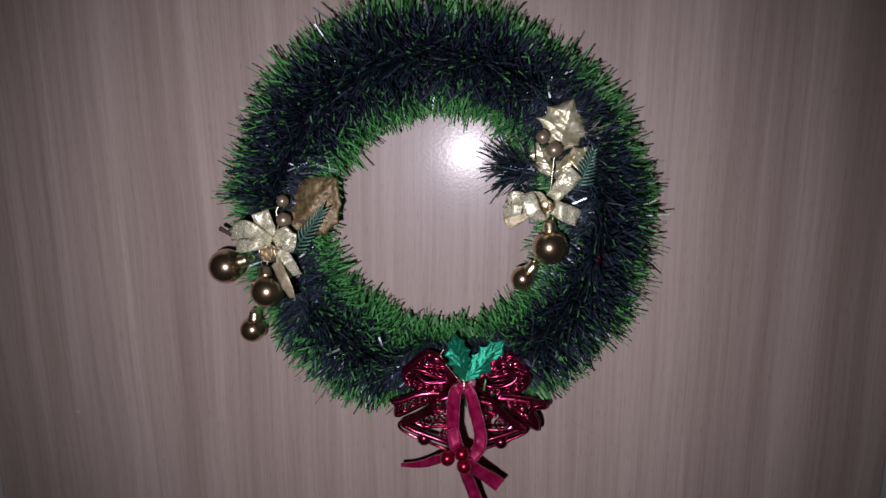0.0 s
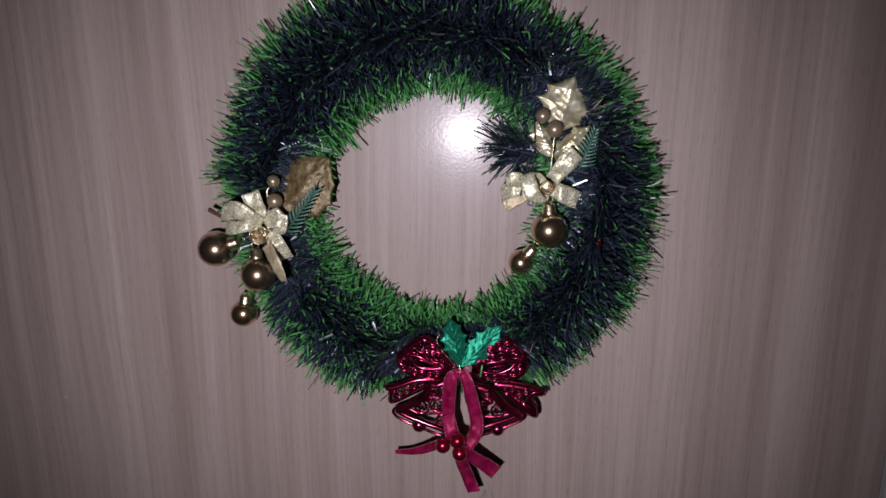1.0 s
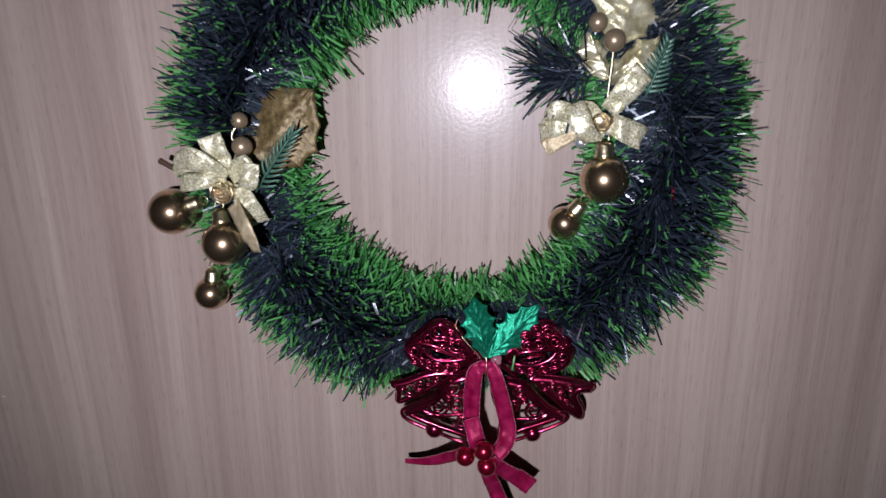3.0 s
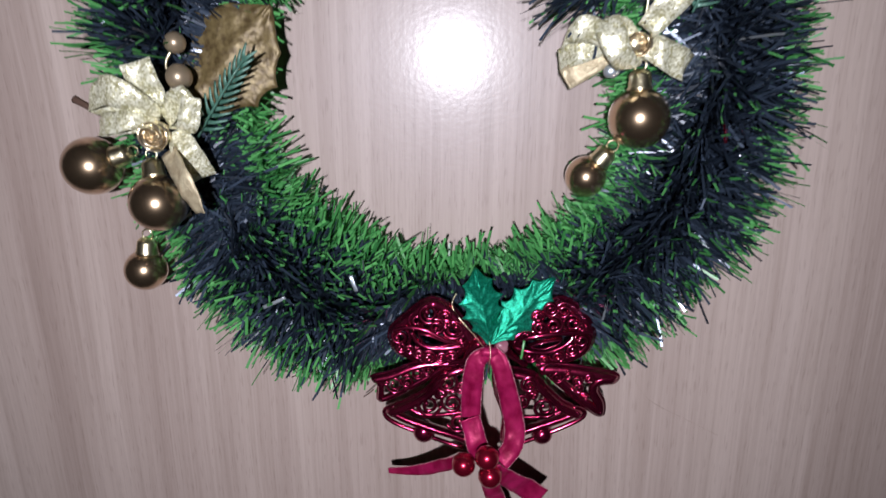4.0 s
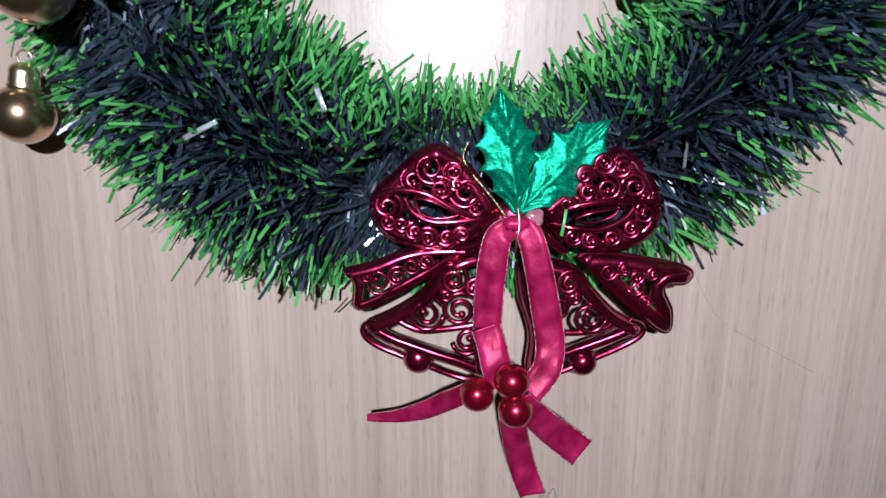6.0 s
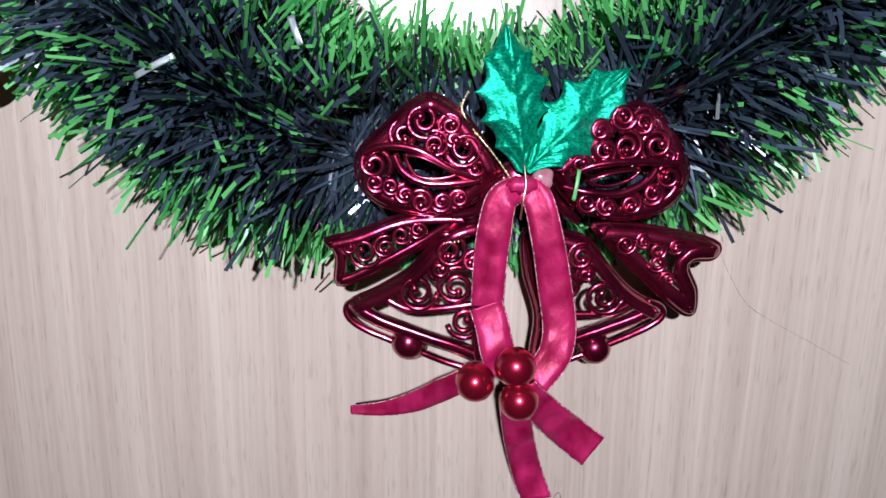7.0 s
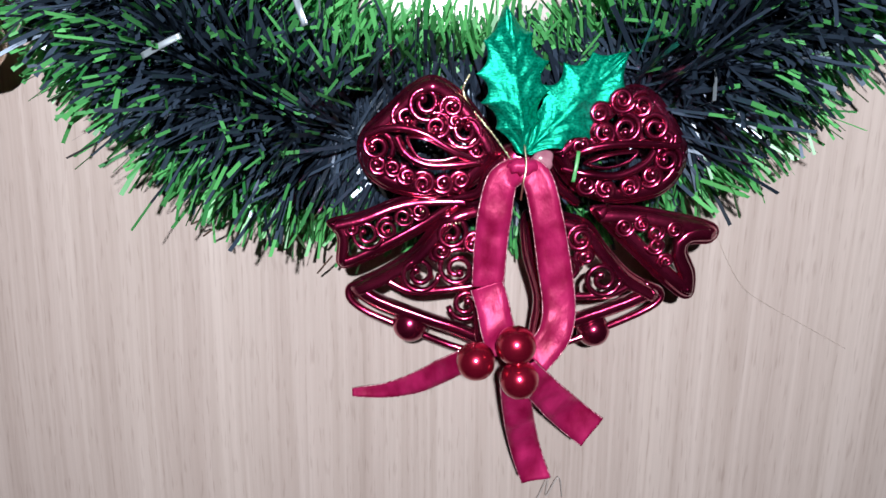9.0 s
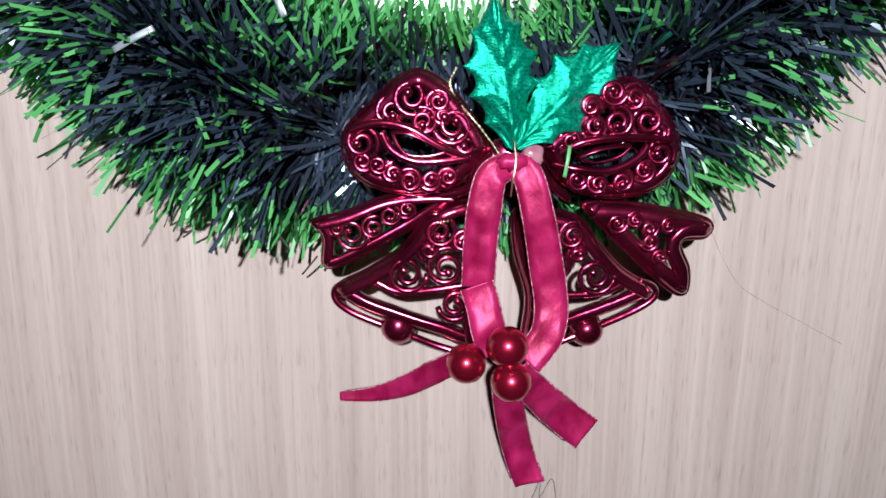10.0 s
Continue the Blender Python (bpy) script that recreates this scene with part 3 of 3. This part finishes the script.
satin_part("strand", [(-0.0064, -0.0060, 1.3855), (-0.0115, -0.0080, 1.3822), (-0.0133, -0.0070, 1.3720), (-0.0141, -0.0050, 1.3605), (-0.0143, -0.0030, 1.3485)], (0.0075, 0.0098, 0.0095), 0.15)
satin_part("strand", [(-0.0149, -0.0060, 1.3500), (-0.0129, -0.0070, 1.3439), (-0.0112, -0.0080, 1.3368), (-0.0082, -0.0080, 1.3293)], (0.0098, 0.0098, 0.011), -0.1)
satin_part("strand", [(-0.0049, -0.0060, 1.3856), (-0.0011, -0.0080, 1.3828), (0.0024, -0.0080, 1.3709), (0.0056, -0.0060, 1.3562), (0.0077, -0.0060, 1.3431), (0.0060, -0.0080, 1.3345), (0.0003, -0.0090, 1.3272)], (0.0075, 0.0098, 0.0095), 0.25)
knot = ball(bmesh.new(), Vector((-0.0058, -0.0060, 1.3866)) - S, 0.0042, 24, (1.25, 0.7, 0.6))
for v in knot.verts:
    v.co += Vector((0.4, 0.6, 1)) * 0.0004 * math.sin(v.co.x * 2600 + 2 * noise.noise(v.co * 500))
part("gathered_knot", knot, M_SATIN, satin, "pleated satin knot")
glue = ball(bmesh.new(), Vector((0.0005, -0.0040, 1.3879)) - S, 0.0033, 16, (1.0, 0.6, 1.1))
for v in glue.verts:
    v.co += Vector((1, 0.5, 1)) * 0.0012 * noise.noise(v.co * 400)
part("glue_drop", glue, M_GLUE, satin, "milky pink drop of dried glue")
satin_part("tail", [(-0.0180, -0.0100, 1.3285), (-0.0260, -0.0038, 1.3221), (-0.0355, 0.0040, 1.3137), (-0.0475, 0.0110, 1.3072), (-0.0595, 0.0140, 1.3050)], (0.0074, 0.0070, 0.0024), 0.3)
satin_part("tail", [(-0.0062, -0.0120, 1.3240), (-0.0032, -0.0030, 1.3070), (0.0010, 0.0060, 1.2895), (0.0057, 0.0070, 1.2762)], (0.0084, 0.0098, 0.0101), 0.1)
satin_part("tail", [(-0.0030, -0.0120, 1.3250), (0.0063, -0.0045, 1.3135), (0.0149, 0.0028, 1.3035), (0.0234, 0.0040, 1.2965)], (0.0084, 0.0112, 0.0116), -0.15)
for where in ((-0.0179, -0.0120, 1.3278), (-0.0063, -0.0160, 1.3345), (-0.0047, -0.0140, 1.3229)):
    part("berry", ball(bmesh.new(), Vector(where) - S, 0.0060, 28), M_BERRY, satin, "shiny red berry")

# ---- green foil holly leaves ----
holly = thing("holly_sprig", "two emerald green foil holly leaves above the bow", "foil leaf")
holly.location = (-0.0041, -0.0020, 1.3894)
H = Vector(holly.location)
part("leaf", leaf(bmesh.new(), Vector((-0.0048, -0.0060, 1.3905)) - H, Vector((0.0262, 0.0035, 1.4206)) - H, 0.0112, 5, 0.0008, 0.0, 3, 0.0, 0.26), M_HOLLY, holly, "broad leaf facing the light")
part("leaf", leaf(bmesh.new(), Vector((-0.0053, -0.0065, 1.3898)) - H, Vector((-0.0122, -0.0130, 1.4300)) - H, 0.0106, 5, 0.0022, 0.16, 5, 0.0, 0.26), M_HOLLY, holly, "narrow leaf turned aside, darker")
part("stem", tube(bmesh.new(), curve(local([(-0.0055, -0.0085, 1.3930), (-0.0050, -0.0105, 1.3870), (-0.0057, -0.0110, 1.3820), (-0.0060, -0.0095, 1.3770)], H), 5), 0.00028, 6), M_CAP, holly, "gold wire stem")
cord = thing("bead_cord", "thin gold bead cord looped behind the bow", "bead cord")
cord.location = (-0.0098, -0.0020, 1.3885)
line = curve(local([(-0.0079, -0.0030, 1.3871), (-0.0120, -0.0030, 1.3928), (-0.0169, -0.0030, 1.3987), (-0.0215, -0.0010, 1.4040), (-0.0234, 0.0000, 1.4086), (-0.0216, 0.0020, 1.4128)], Vector(cord.location)), 10)
part("thread", tube(bmesh.new(), line, 0.00022, 5), M_CAP, cord)
for p in line[::2]:
    part("bead", ball(bmesh.new(), p, 0.00046, 8), M_CAP, cord)
for x in ((-0.0350, 0.0010, 1.3716), (-0.0272, 0.0020, 1.3673), (-0.0259, 0.0020, 1.3675), (-0.0246, 0.0020, 1.3678), (-0.0235, 0.0020, 1.3680)):
    part("bead", ball(bmesh.new(), Vector(x) - Vector(cord.location), 0.00046, 8), M_CAP, cord)


# ---- the gold picks on the wreath ----
def bauble(pick, centre, radius, neck, label):
    """A glossy ball with a crimped cap and wire ring towards its neck."""
    c = Vector(centre) - Vector(pick.location)
    b = part("bauble", ball(bmesh.new(), c, radius, 40), M_BAUBLE, pick, label)
    way = (Vector(neck) - Vector(centre)).normalized()
    base, top = c + way * radius * 0.93, c + way * (radius + 0.0075)
    bm = tube(bmesh.new(), [base + (top - base) * s for s in (0, 0.12, 0.7, 0.85, 1.0)], 0.005, 14, taper=lambda s: (1.12, 1.0, 0.95, 0.8, 0.3)[min(4, round(s * 4))])
    part("cap", bm, M_CAP, b, "crimped gold cap")
    side = way.cross(Vector((0, 1, 0))).normalized()
    part("ring", tube(bmesh.new(), [top + 0.0026 * (math.cos(a) * way + math.sin(a) * side) + way * 0.0016 for a in (math.tau * i / 16 for i in range(16))], 0.0004, 6, True), M_CAP, b)
    return b


def gold_band(pick, name, points, widths, mat=M_GOLD, twist=0.0, across=None):
    return part(name, ribbon(bmesh.new(), curve(local(points, Vector(pick.location)), 7), widths, twist, 0.0004, (0, 1, 0), 0.04, across, 0.2), mat, pick)


def rose(bm, centre, radius):
    """A strip of foil coiled into a rose that opens towards the front."""
    c, rows = Vector(centre), []
    for i in range(64):
        s = i / 63
        q = 3.1 * math.tau * s
        r = radius * (0.12 + 0.88 * s)
        out = Vector((math.cos(q), 0, math.sin(q)))
        wave = 0.12 * radius * math.sin(2.3 * q)
        rows.append([bm.verts.new(c + out * (r * a + 0.25 * wave) + Vector((0, radius * (b + 0.35 * s) + wave * (1 - b), 0))) for a, b in ((0.72, 0.75), (0.86, 0.1), (1.0, -0.35), (1.08, -0.3), (0.95, 0.1), (0.8, 0.8))])
    for i in range(63):
        for j in range(6):
            bm.faces.new((rows[i][j], rows[i][(j + 1) % 6], rows[i + 1][(j + 1) % 6], rows[i + 1][j]))
    bm.faces.new(rows[0][::-1])
    bm.faces.new(rows[-1])
    ball(bm, c + Vector((0, radius * 0.75, 0)), radius * 0.85, 16, (1, 0.5, 1))
    bmesh.ops.recalc_face_normals(bm, faces=bm.faces)
    return bm


def fern(pick, base, tip, half, mat=M_FERN):
    """A little plastic fern: a stalk with paired leaflets."""
    a, b = Vector(base) - Vector(pick.location), Vector(tip) - Vector(pick.location)
    ax = b - a
    side = ax.cross(Vector((0, 1, 0))).normalized()
    stalk = part("fern_stalk", tube(bmesh.new(), [a + ax * s + Vector((0, -0.002 * math.sin(3 * s), 0)) for s in (0, 0.25, 0.5, 0.75, 1)], 0.0006, 6), mat, pick, "blue-green plastic fern")
    for i in range(11):
        s = 0.1 + 0.085 * i
        for k in (-1, 1):
            w = half * (1.05 - 0.75 * s)
            p = a + ax * s
            line = curve([p, p + side * k * w * 0.5 + ax * 0.07 + Vector((0, -0.001, 0)), p + side * k * w + ax * 0.16], 3)
            part("leaflet", tube(bmesh.new(), line, 0.0012, 6, flat=0.3, taper=lambda q: 1.0 - 0.7 * q), mat, stalk)


pick_l = thing("gold_pick", "gold pick with three baubles, glitter ribbon and leaf", "decoration", "gold picks on the wreath")
pick_l.location = (-0.1546, -0.0060, 1.4932)
PL = Vector(pick_l.location)
part("leaf", leaf(bmesh.new(), Vector((-0.1449, 0.0000, 1.5001)) - PL, Vector((-0.1025, 0.0060, 1.5452)) - PL, 0.025, 5, 0.002, -0.1, 8, 0.0, 0.12), M_GOLDLEAF, pick_l, "brown-gold foil leaf")
fern(pick_l, (-0.1345, -0.0090, 1.4900), (-0.1082, -0.0140, 1.5237), 0.008)
bauble(pick_l, (-0.1959, 0.0100, 1.4745), 0.0139, (-0.1716, 0.0080, 1.4827), "large copper-gold ball")
bauble(pick_l, (-0.1548, -0.0120, 1.4609), 0.0128, (-0.1572, -0.0080, 1.4799), "large copper-gold ball")
bauble(pick_l, (-0.1793, 0.0140, 1.4210), 0.0105, (-0.1749, 0.0120, 1.4403), "small copper-gold ball")
for where, r in (((-0.1404, -0.0080, 1.5295), 0.0046), ((-0.1395, -0.0100, 1.5155), 0.0056)):
    part("pearl", ball(bmesh.new(), Vector(where) - PL, r, 20), M_PEARL, pick_l, "matt champagne pearl")
part("pearl_wire", tube(bmesh.new(), curve(local([(-0.1420, -0.0040, 1.5292), (-0.1466, -0.0060, 1.5209), (-0.1444, -0.0060, 1.5133), (-0.1513, -0.0060, 1.4975)], PL), 5), 0.0007, 6), M_CAP, pick_l)
gold_band(pick_l, "ribbon_tail", [(-0.1500, -0.0100, 1.5000), (-0.1515, -0.0160, 1.5110), (-0.1550, -0.0160, 1.5222)], (0.009, 0.0132, 0.0128), twist=0.25)
gold_band(pick_l, "ribbon_loop", [(-0.1500, -0.0100, 1.4990), (-0.1560, -0.0190, 1.5065), (-0.1655, -0.0200, 1.5105), (-0.1765, -0.0140, 1.5078), (-0.1750, -0.0080, 1.5040), (-0.1550, -0.0060, 1.4980)], (0.008, 0.0155, 0.008), across=(0.4, -0.2, 0.9))
gold_band(pick_l, "ribbon_loop", [(-0.1510, -0.0100, 1.4980), (-0.1575, -0.0180, 1.4982), (-0.1660, -0.0175, 1.4970), (-0.1760, -0.0120, 1.4960), (-0.1740, -0.0080, 1.4945), (-0.1550, -0.0060, 1.4960)], (0.007, 0.0105, 0.007), across=(0.15, 0.2, 1))
gold_band(pick_l, "ribbon_loop", [(-0.1480, -0.0100, 1.4980), (-0.1400, -0.0175, 1.5045), (-0.1330, -0.0190, 1.5065), (-0.1320, -0.0150, 1.5050), (-0.1380, -0.0090, 1.5010), (-0.1470, -0.0060, 1.4960)], (0.008, 0.0135, 0.008), across=(-0.55, 0, 0.83))
gold_band(pick_l, "ribbon_loop", [(-0.1315, -0.0185, 1.5075), (-0.1318, -0.0205, 1.5010), (-0.1360, -0.0180, 1.4935), (-0.1440, -0.0100, 1.4945)], (0.0085, 0.0095, 0.007), across=(0.93, 0, -0.25))
gold_band(pick_l, "ribbon_tail", [(-0.1440, -0.0100, 1.4930), (-0.1385, -0.0140, 1.4840), (-0.1348, -0.0070, 1.4712)], (0.009, 0.0125, 0.0120), twist=-0.25)
gold_band(pick_l, "ribbon_tail", [(-0.1460, -0.0140, 1.4840), (-0.1375, -0.0240, 1.4740), (-0.1320, -0.0215, 1.4580)], (0.008, 0.0098, 0.0065), M_SHEER, 0.4)
part("foil_rose", rose(bmesh.new(), Vector((-0.1515, -0.0165, 1.4912)) - PL, 0.0072), M_ROSE, pick_l, "coiled bronze foil rose")
part("twig", tube(bmesh.new(), curve(local([(-0.1968, 0.0060, 1.5059), (-0.1897, 0.0040, 1.5026), (-0.1806, 0.0020, 1.4978)], PL), 5), 0.0016, 7, taper=lambda s: 1.2 - 0.5 * s), M_TWIG, pick_l, "short brown twig")

pick_r = thing("gold_pick", "gold pick with two baubles, pale leaves and ribbon", "decoration", "gold picks on the wreath")
pick_r.location = (0.0557, -0.0080, 1.5303)
PR = Vector(pick_r.location)
part("leaf", leaf(bmesh.new(), Vector((0.0610, -0.0030, 1.5640)) - PR, Vector((0.0718, 0.0010, 1.6015)) - PR, 0.0205, 4, 0.005, 0.1, 12, 0.0, 0.24), M_PALELEAF, pick_r, "pale gold foil holly leaf")
part("leaf", leaf(bmesh.new(), Vector((0.0585, -0.0020, 1.5480)) - PR, Vector((0.0830, 0.0010, 1.5690)) - PR, 0.0135, 4, 0.006, -0.4, 14), M_PALELEAF, pick_r, "pale gold foil holly leaf")
part("leaf", leaf(bmesh.new(), Vector((0.0580, -0.0020, 1.5480)) - PR, Vector((0.0465, 0.0010, 1.5715)) - PR, 0.0105, 4, 0.004, 0.4, 17), M_PALELEAF, pick_r, "pale gold foil holly leaf")
for where, r in (((0.0502, -0.0090, 1.5756), 0.0048), ((0.0582, -0.0120, 1.5668), 0.0056)):
    part("pearl", ball(bmesh.new(), Vector(where) - PR, r, 20), M_PEARL, pick_r, "matt champagne pearl")
part("pearl_wire", tube(bmesh.new(), curve(local([(0.0585, -0.0100, 1.5662), (0.0577, -0.0100, 1.5532), (0.0563, -0.0090, 1.5345)], PR), 5), 0.0005, 6), M_CAP, pick_r)
gold_band(pick_r, "ribbon_tail", [(0.0575, -0.0080, 1.5320), (0.0660, -0.0130, 1.5432), (0.0735, -0.0130, 1.5518)], (0.009, 0.0130, 0.0128), twist=0.2)
gold_band(pick_r, "ribbon_tail", [(0.0580, -0.0060, 1.5268), (0.0672, -0.0080, 1.5222), (0.0783, -0.0020, 1.5168)], (0.009, 0.0128, 0.0124), twist=-0.2)
gold_band(pick_r, "ribbon_loop", [(0.0470, -0.0060, 1.5260), (0.0380, -0.0105, 1.5310), (0.0300, -0.0120, 1.5330), (0.0255, -0.0080, 1.5305), (0.0300, -0.0030, 1.5280), (0.0420, -0.0030, 1.5250)], (0.008, 0.0125, 0.008), across=(0.35, -0.3, 0.9))
gold_band(pick_r, "ribbon_tail", [(0.0420, -0.0060, 1.5272), (0.0310, -0.0065, 1.5240), (0.0232, 0.0010, 1.5208)], (0.009, 0.0100, 0.0090), twist=0.3)
gold_band(pick_r, "ribbon_tail", [(0.0430, -0.0045, 1.5225), (0.0330, -0.0045, 1.5170), (0.0255, -0.0045, 1.5125)], (0.008, 0.0095, 0.0090), M_SHEER, 0.3)
gold_band(pick_r, "ribbon_loop", [(0.0530, -0.0060, 1.5240), (0.0505, -0.0125, 1.5180), (0.0452, -0.0180, 1.5225), (0.0415, -0.0180, 1.5305), (0.0402, -0.0120, 1.5365), (0.0470, -0.0080, 1.5340), (0.0530, -0.0050, 1.5280)], (0.008, 0.0115, 0.008), across=(0.9, -0.1, 0.3))
part("foil_rose", rose(bmesh.new(), Vector((0.0545, -0.0100, 1.5270)) - PR, 0.0055), M_ROSE, pick_r, "coiled bronze foil rose")
part("clear_bead", ball(bmesh.new(), Vector((0.0450, -0.0050, 1.5160)) - PR, 0.0030, 16, (1.2, 0.8, 1)), M_SILVER, pick_r, "small clear bead")
bauble(pick_r, (0.0576, -0.0060, 1.4964), 0.0131, (0.0568, -0.0060, 1.5133), "large copper-gold ball")
bauble(pick_r, (0.0389, 0.0090, 1.4687), 0.0096, (0.0465, 0.0060, 1.4791), "small copper-gold ball")
fern(pick_r, (0.0762, -0.0060, 1.5389), (0.0865, -0.0040, 1.5665), 0.009)

# the loose end of the garland that sticks out into the ring
end = thing("tinsel_end", "loose dark tinsel end sticking out into the ring", "tinsel")
end.location = (0.0310, 0.0000, 1.5523)
verts, faces, mats, rnd = [], [], [], random.Random(5)
for _ in range(170):
    q = rnd.gauss(math.pi, 0.75)
    d = Vector((math.cos(q), rnd.uniform(-0.75, 0.35), math.sin(q) * 1.0)).normalized()
    r = rnd.uniform(0.02, 0.031)
    root = Vector((rnd.uniform(-0.003, 0.02), rnd.uniform(-0.004, 0.004), rnd.uniform(-0.006, 0.006)))
    side = d.cross(Vector((rnd.gauss(0, 1), rnd.gauss(0, 1), rnd.gauss(0, 1)))).normalized()
    strip_quads(verts, faces, mats, [root + d * r * s for s in (0.05, 0.5, 0.92, 1.0)], side, rnd.uniform(0.0007, 0.0012), 1 if rnd.random() < 0.4 else 0)
me = bpy.data.meshes.new("tinsel_tuft")
me.from_pydata(verts, [], faces)
for mm in (M_DARK, M_GREEN, M_SILVER):
    me.materials.append(mm)
me.polygons.foreach_set("material_index", mats)
tuft = tagged(new("tinsel_tuft", me), kind="stuff")
tuft.parent = end
part("end_wire", tube(bmesh.new(), [Vector((-0.006, 0, 0)), Vector((0.006, 0, 0)), Vector((0.02, 0.002, 0.002))], 0.0012, 6), M_WIRE, end)

# ---- small things on the door ----
hair = part("loose_hair", tube(bmesh.new(), curve([(0.0706, 0.0338, 1.3625), (0.0762, 0.0338, 1.3511), (0.0837, 0.0338, 1.3403), (0.0941, 0.0338, 1.3335), (0.1057, 0.0338, 1.3275), (0.1249, 0.0338, 1.3174)], 8), 0.000045, 5), M_HAIR)
tagged(hair, "fine brown hair clinging to the door", "hair")
loop = part("nylon_thread", tube(bmesh.new(), curve([(0.0105, 0.0300, 1.2539), (0.0121, 0.0300, 1.2582), (0.0141, 0.0280, 1.2645), (0.0140, 0.0300, 1.2553), (0.0184, 0.0300, 1.2637), (0.0207, 0.0330, 1.2534)], 6), 0.00012, 5), M_CLEAR)
tagged(loop, "thin grey nylon thread below the ribbon", "thread")
part_mark = part("scuff", box(bmesh.new(), (-0.3585, DOOR_Y - 0.0002, 1.3310), (-0.3555, DOOR_Y + 0.001, 1.3322), 0.0001), M_WALL)
tagged(part_mark, "small pale scuff on the door laminate", "scuff")

# ---- single strips of the wreath that stand out beside the bells ----
rnd = random.Random(77)
shapes = []
for i in range(9):
    verts, faces, mats = [], [], []
    w, bend = rnd.uniform(0.0011, 0.0016), rnd.uniform(-0.12, 0.12)
    strip_quads(verts, faces, mats, [Vector((0, bend * s * s, s)) for s in (0.0, 0.35, rnd.uniform(0.76, 0.87), 1.0)], Vector((1, 0, 0)), w / PILE, 1)
    me = bpy.data.meshes.new("strip")
    me.from_pydata(verts, [], faces)
    for mm in (M_DARK, M_GREEN, M_SILVER):
        me.materials.append(mm)
    me.polygons.foreach_set("material_index", mats)
    shapes.append(me)
for i in range(300):
    q = rnd.uniform(1.17 * math.pi, 1.83 * math.pi)
    pts, d, _ = strip_line(rnd, q)
    a, b = pts[0] - CENTRE, pts[-1] - CENTRE
    ob = new("strip", shapes[i % 9])
    ob.parent = wreath
    ob.matrix_basis = Matrix.Translation(a) @ (b - a).to_track_quat("Z", "Y").to_matrix().to_4x4() @ Matrix.Rotation(rnd.uniform(0, 6.28), 4, "Z") @ Matrix.Scale((b - a).length, 4)
for a, b, w, mat, label in (((-0.1085, -0.0215, 1.4145), (-0.0975, -0.0225, 1.4198), 0.0016, M_SILVER, "single clear foil strip"), ((-0.0678, -0.0215, 1.4300), (-0.0652, -0.0225, 1.4228), 0.0018, M_SILVER, "single clear foil strip"), ((0.0114, -0.0035, 1.3912), (0.0099, -0.0050, 1.3822), 0.0011, M_GREEN, "pale green strip fallen over the bow")):
    part("strip", ribbon(bmesh.new(), curve(local((a, (Vector(a) + Vector(b)) / 2 + Vector((0, -0.0006, 0)), b), CENTRE), 4), (w, w, w), 0.2, 0.0001), mat, wreath, label)
red = part("strip", ribbon(bmesh.new(), local([(0.0911, -0.0140, 1.4943), (0.0914, -0.0150, 1.4913), (0.0923, -0.0140, 1.4865)], CENTRE), (0.0012, 0.0014, 0.0012)), M_BERRY, wreath, "single red foil strip")
for line in ([(-0.0991, 0.0140, 1.3708), (-0.1050, 0.0120, 1.3676), (-0.1133, 0.0160, 1.3636)], [(-0.0986, 0.0140, 1.3673), (-0.1034, 0.0140, 1.3638), (-0.1102, 0.0180, 1.3593)], [(-0.0661, 0.0160, 1.3536), (-0.0690, 0.0180, 1.3501), (-0.0724, 0.0220, 1.3460)]):
    part("stray_strand", tube(bmesh.new(), curve(local(line, CENTRE), 5), 0.00035, 5), M_TWIG, wreath, "loose dark brown strand")
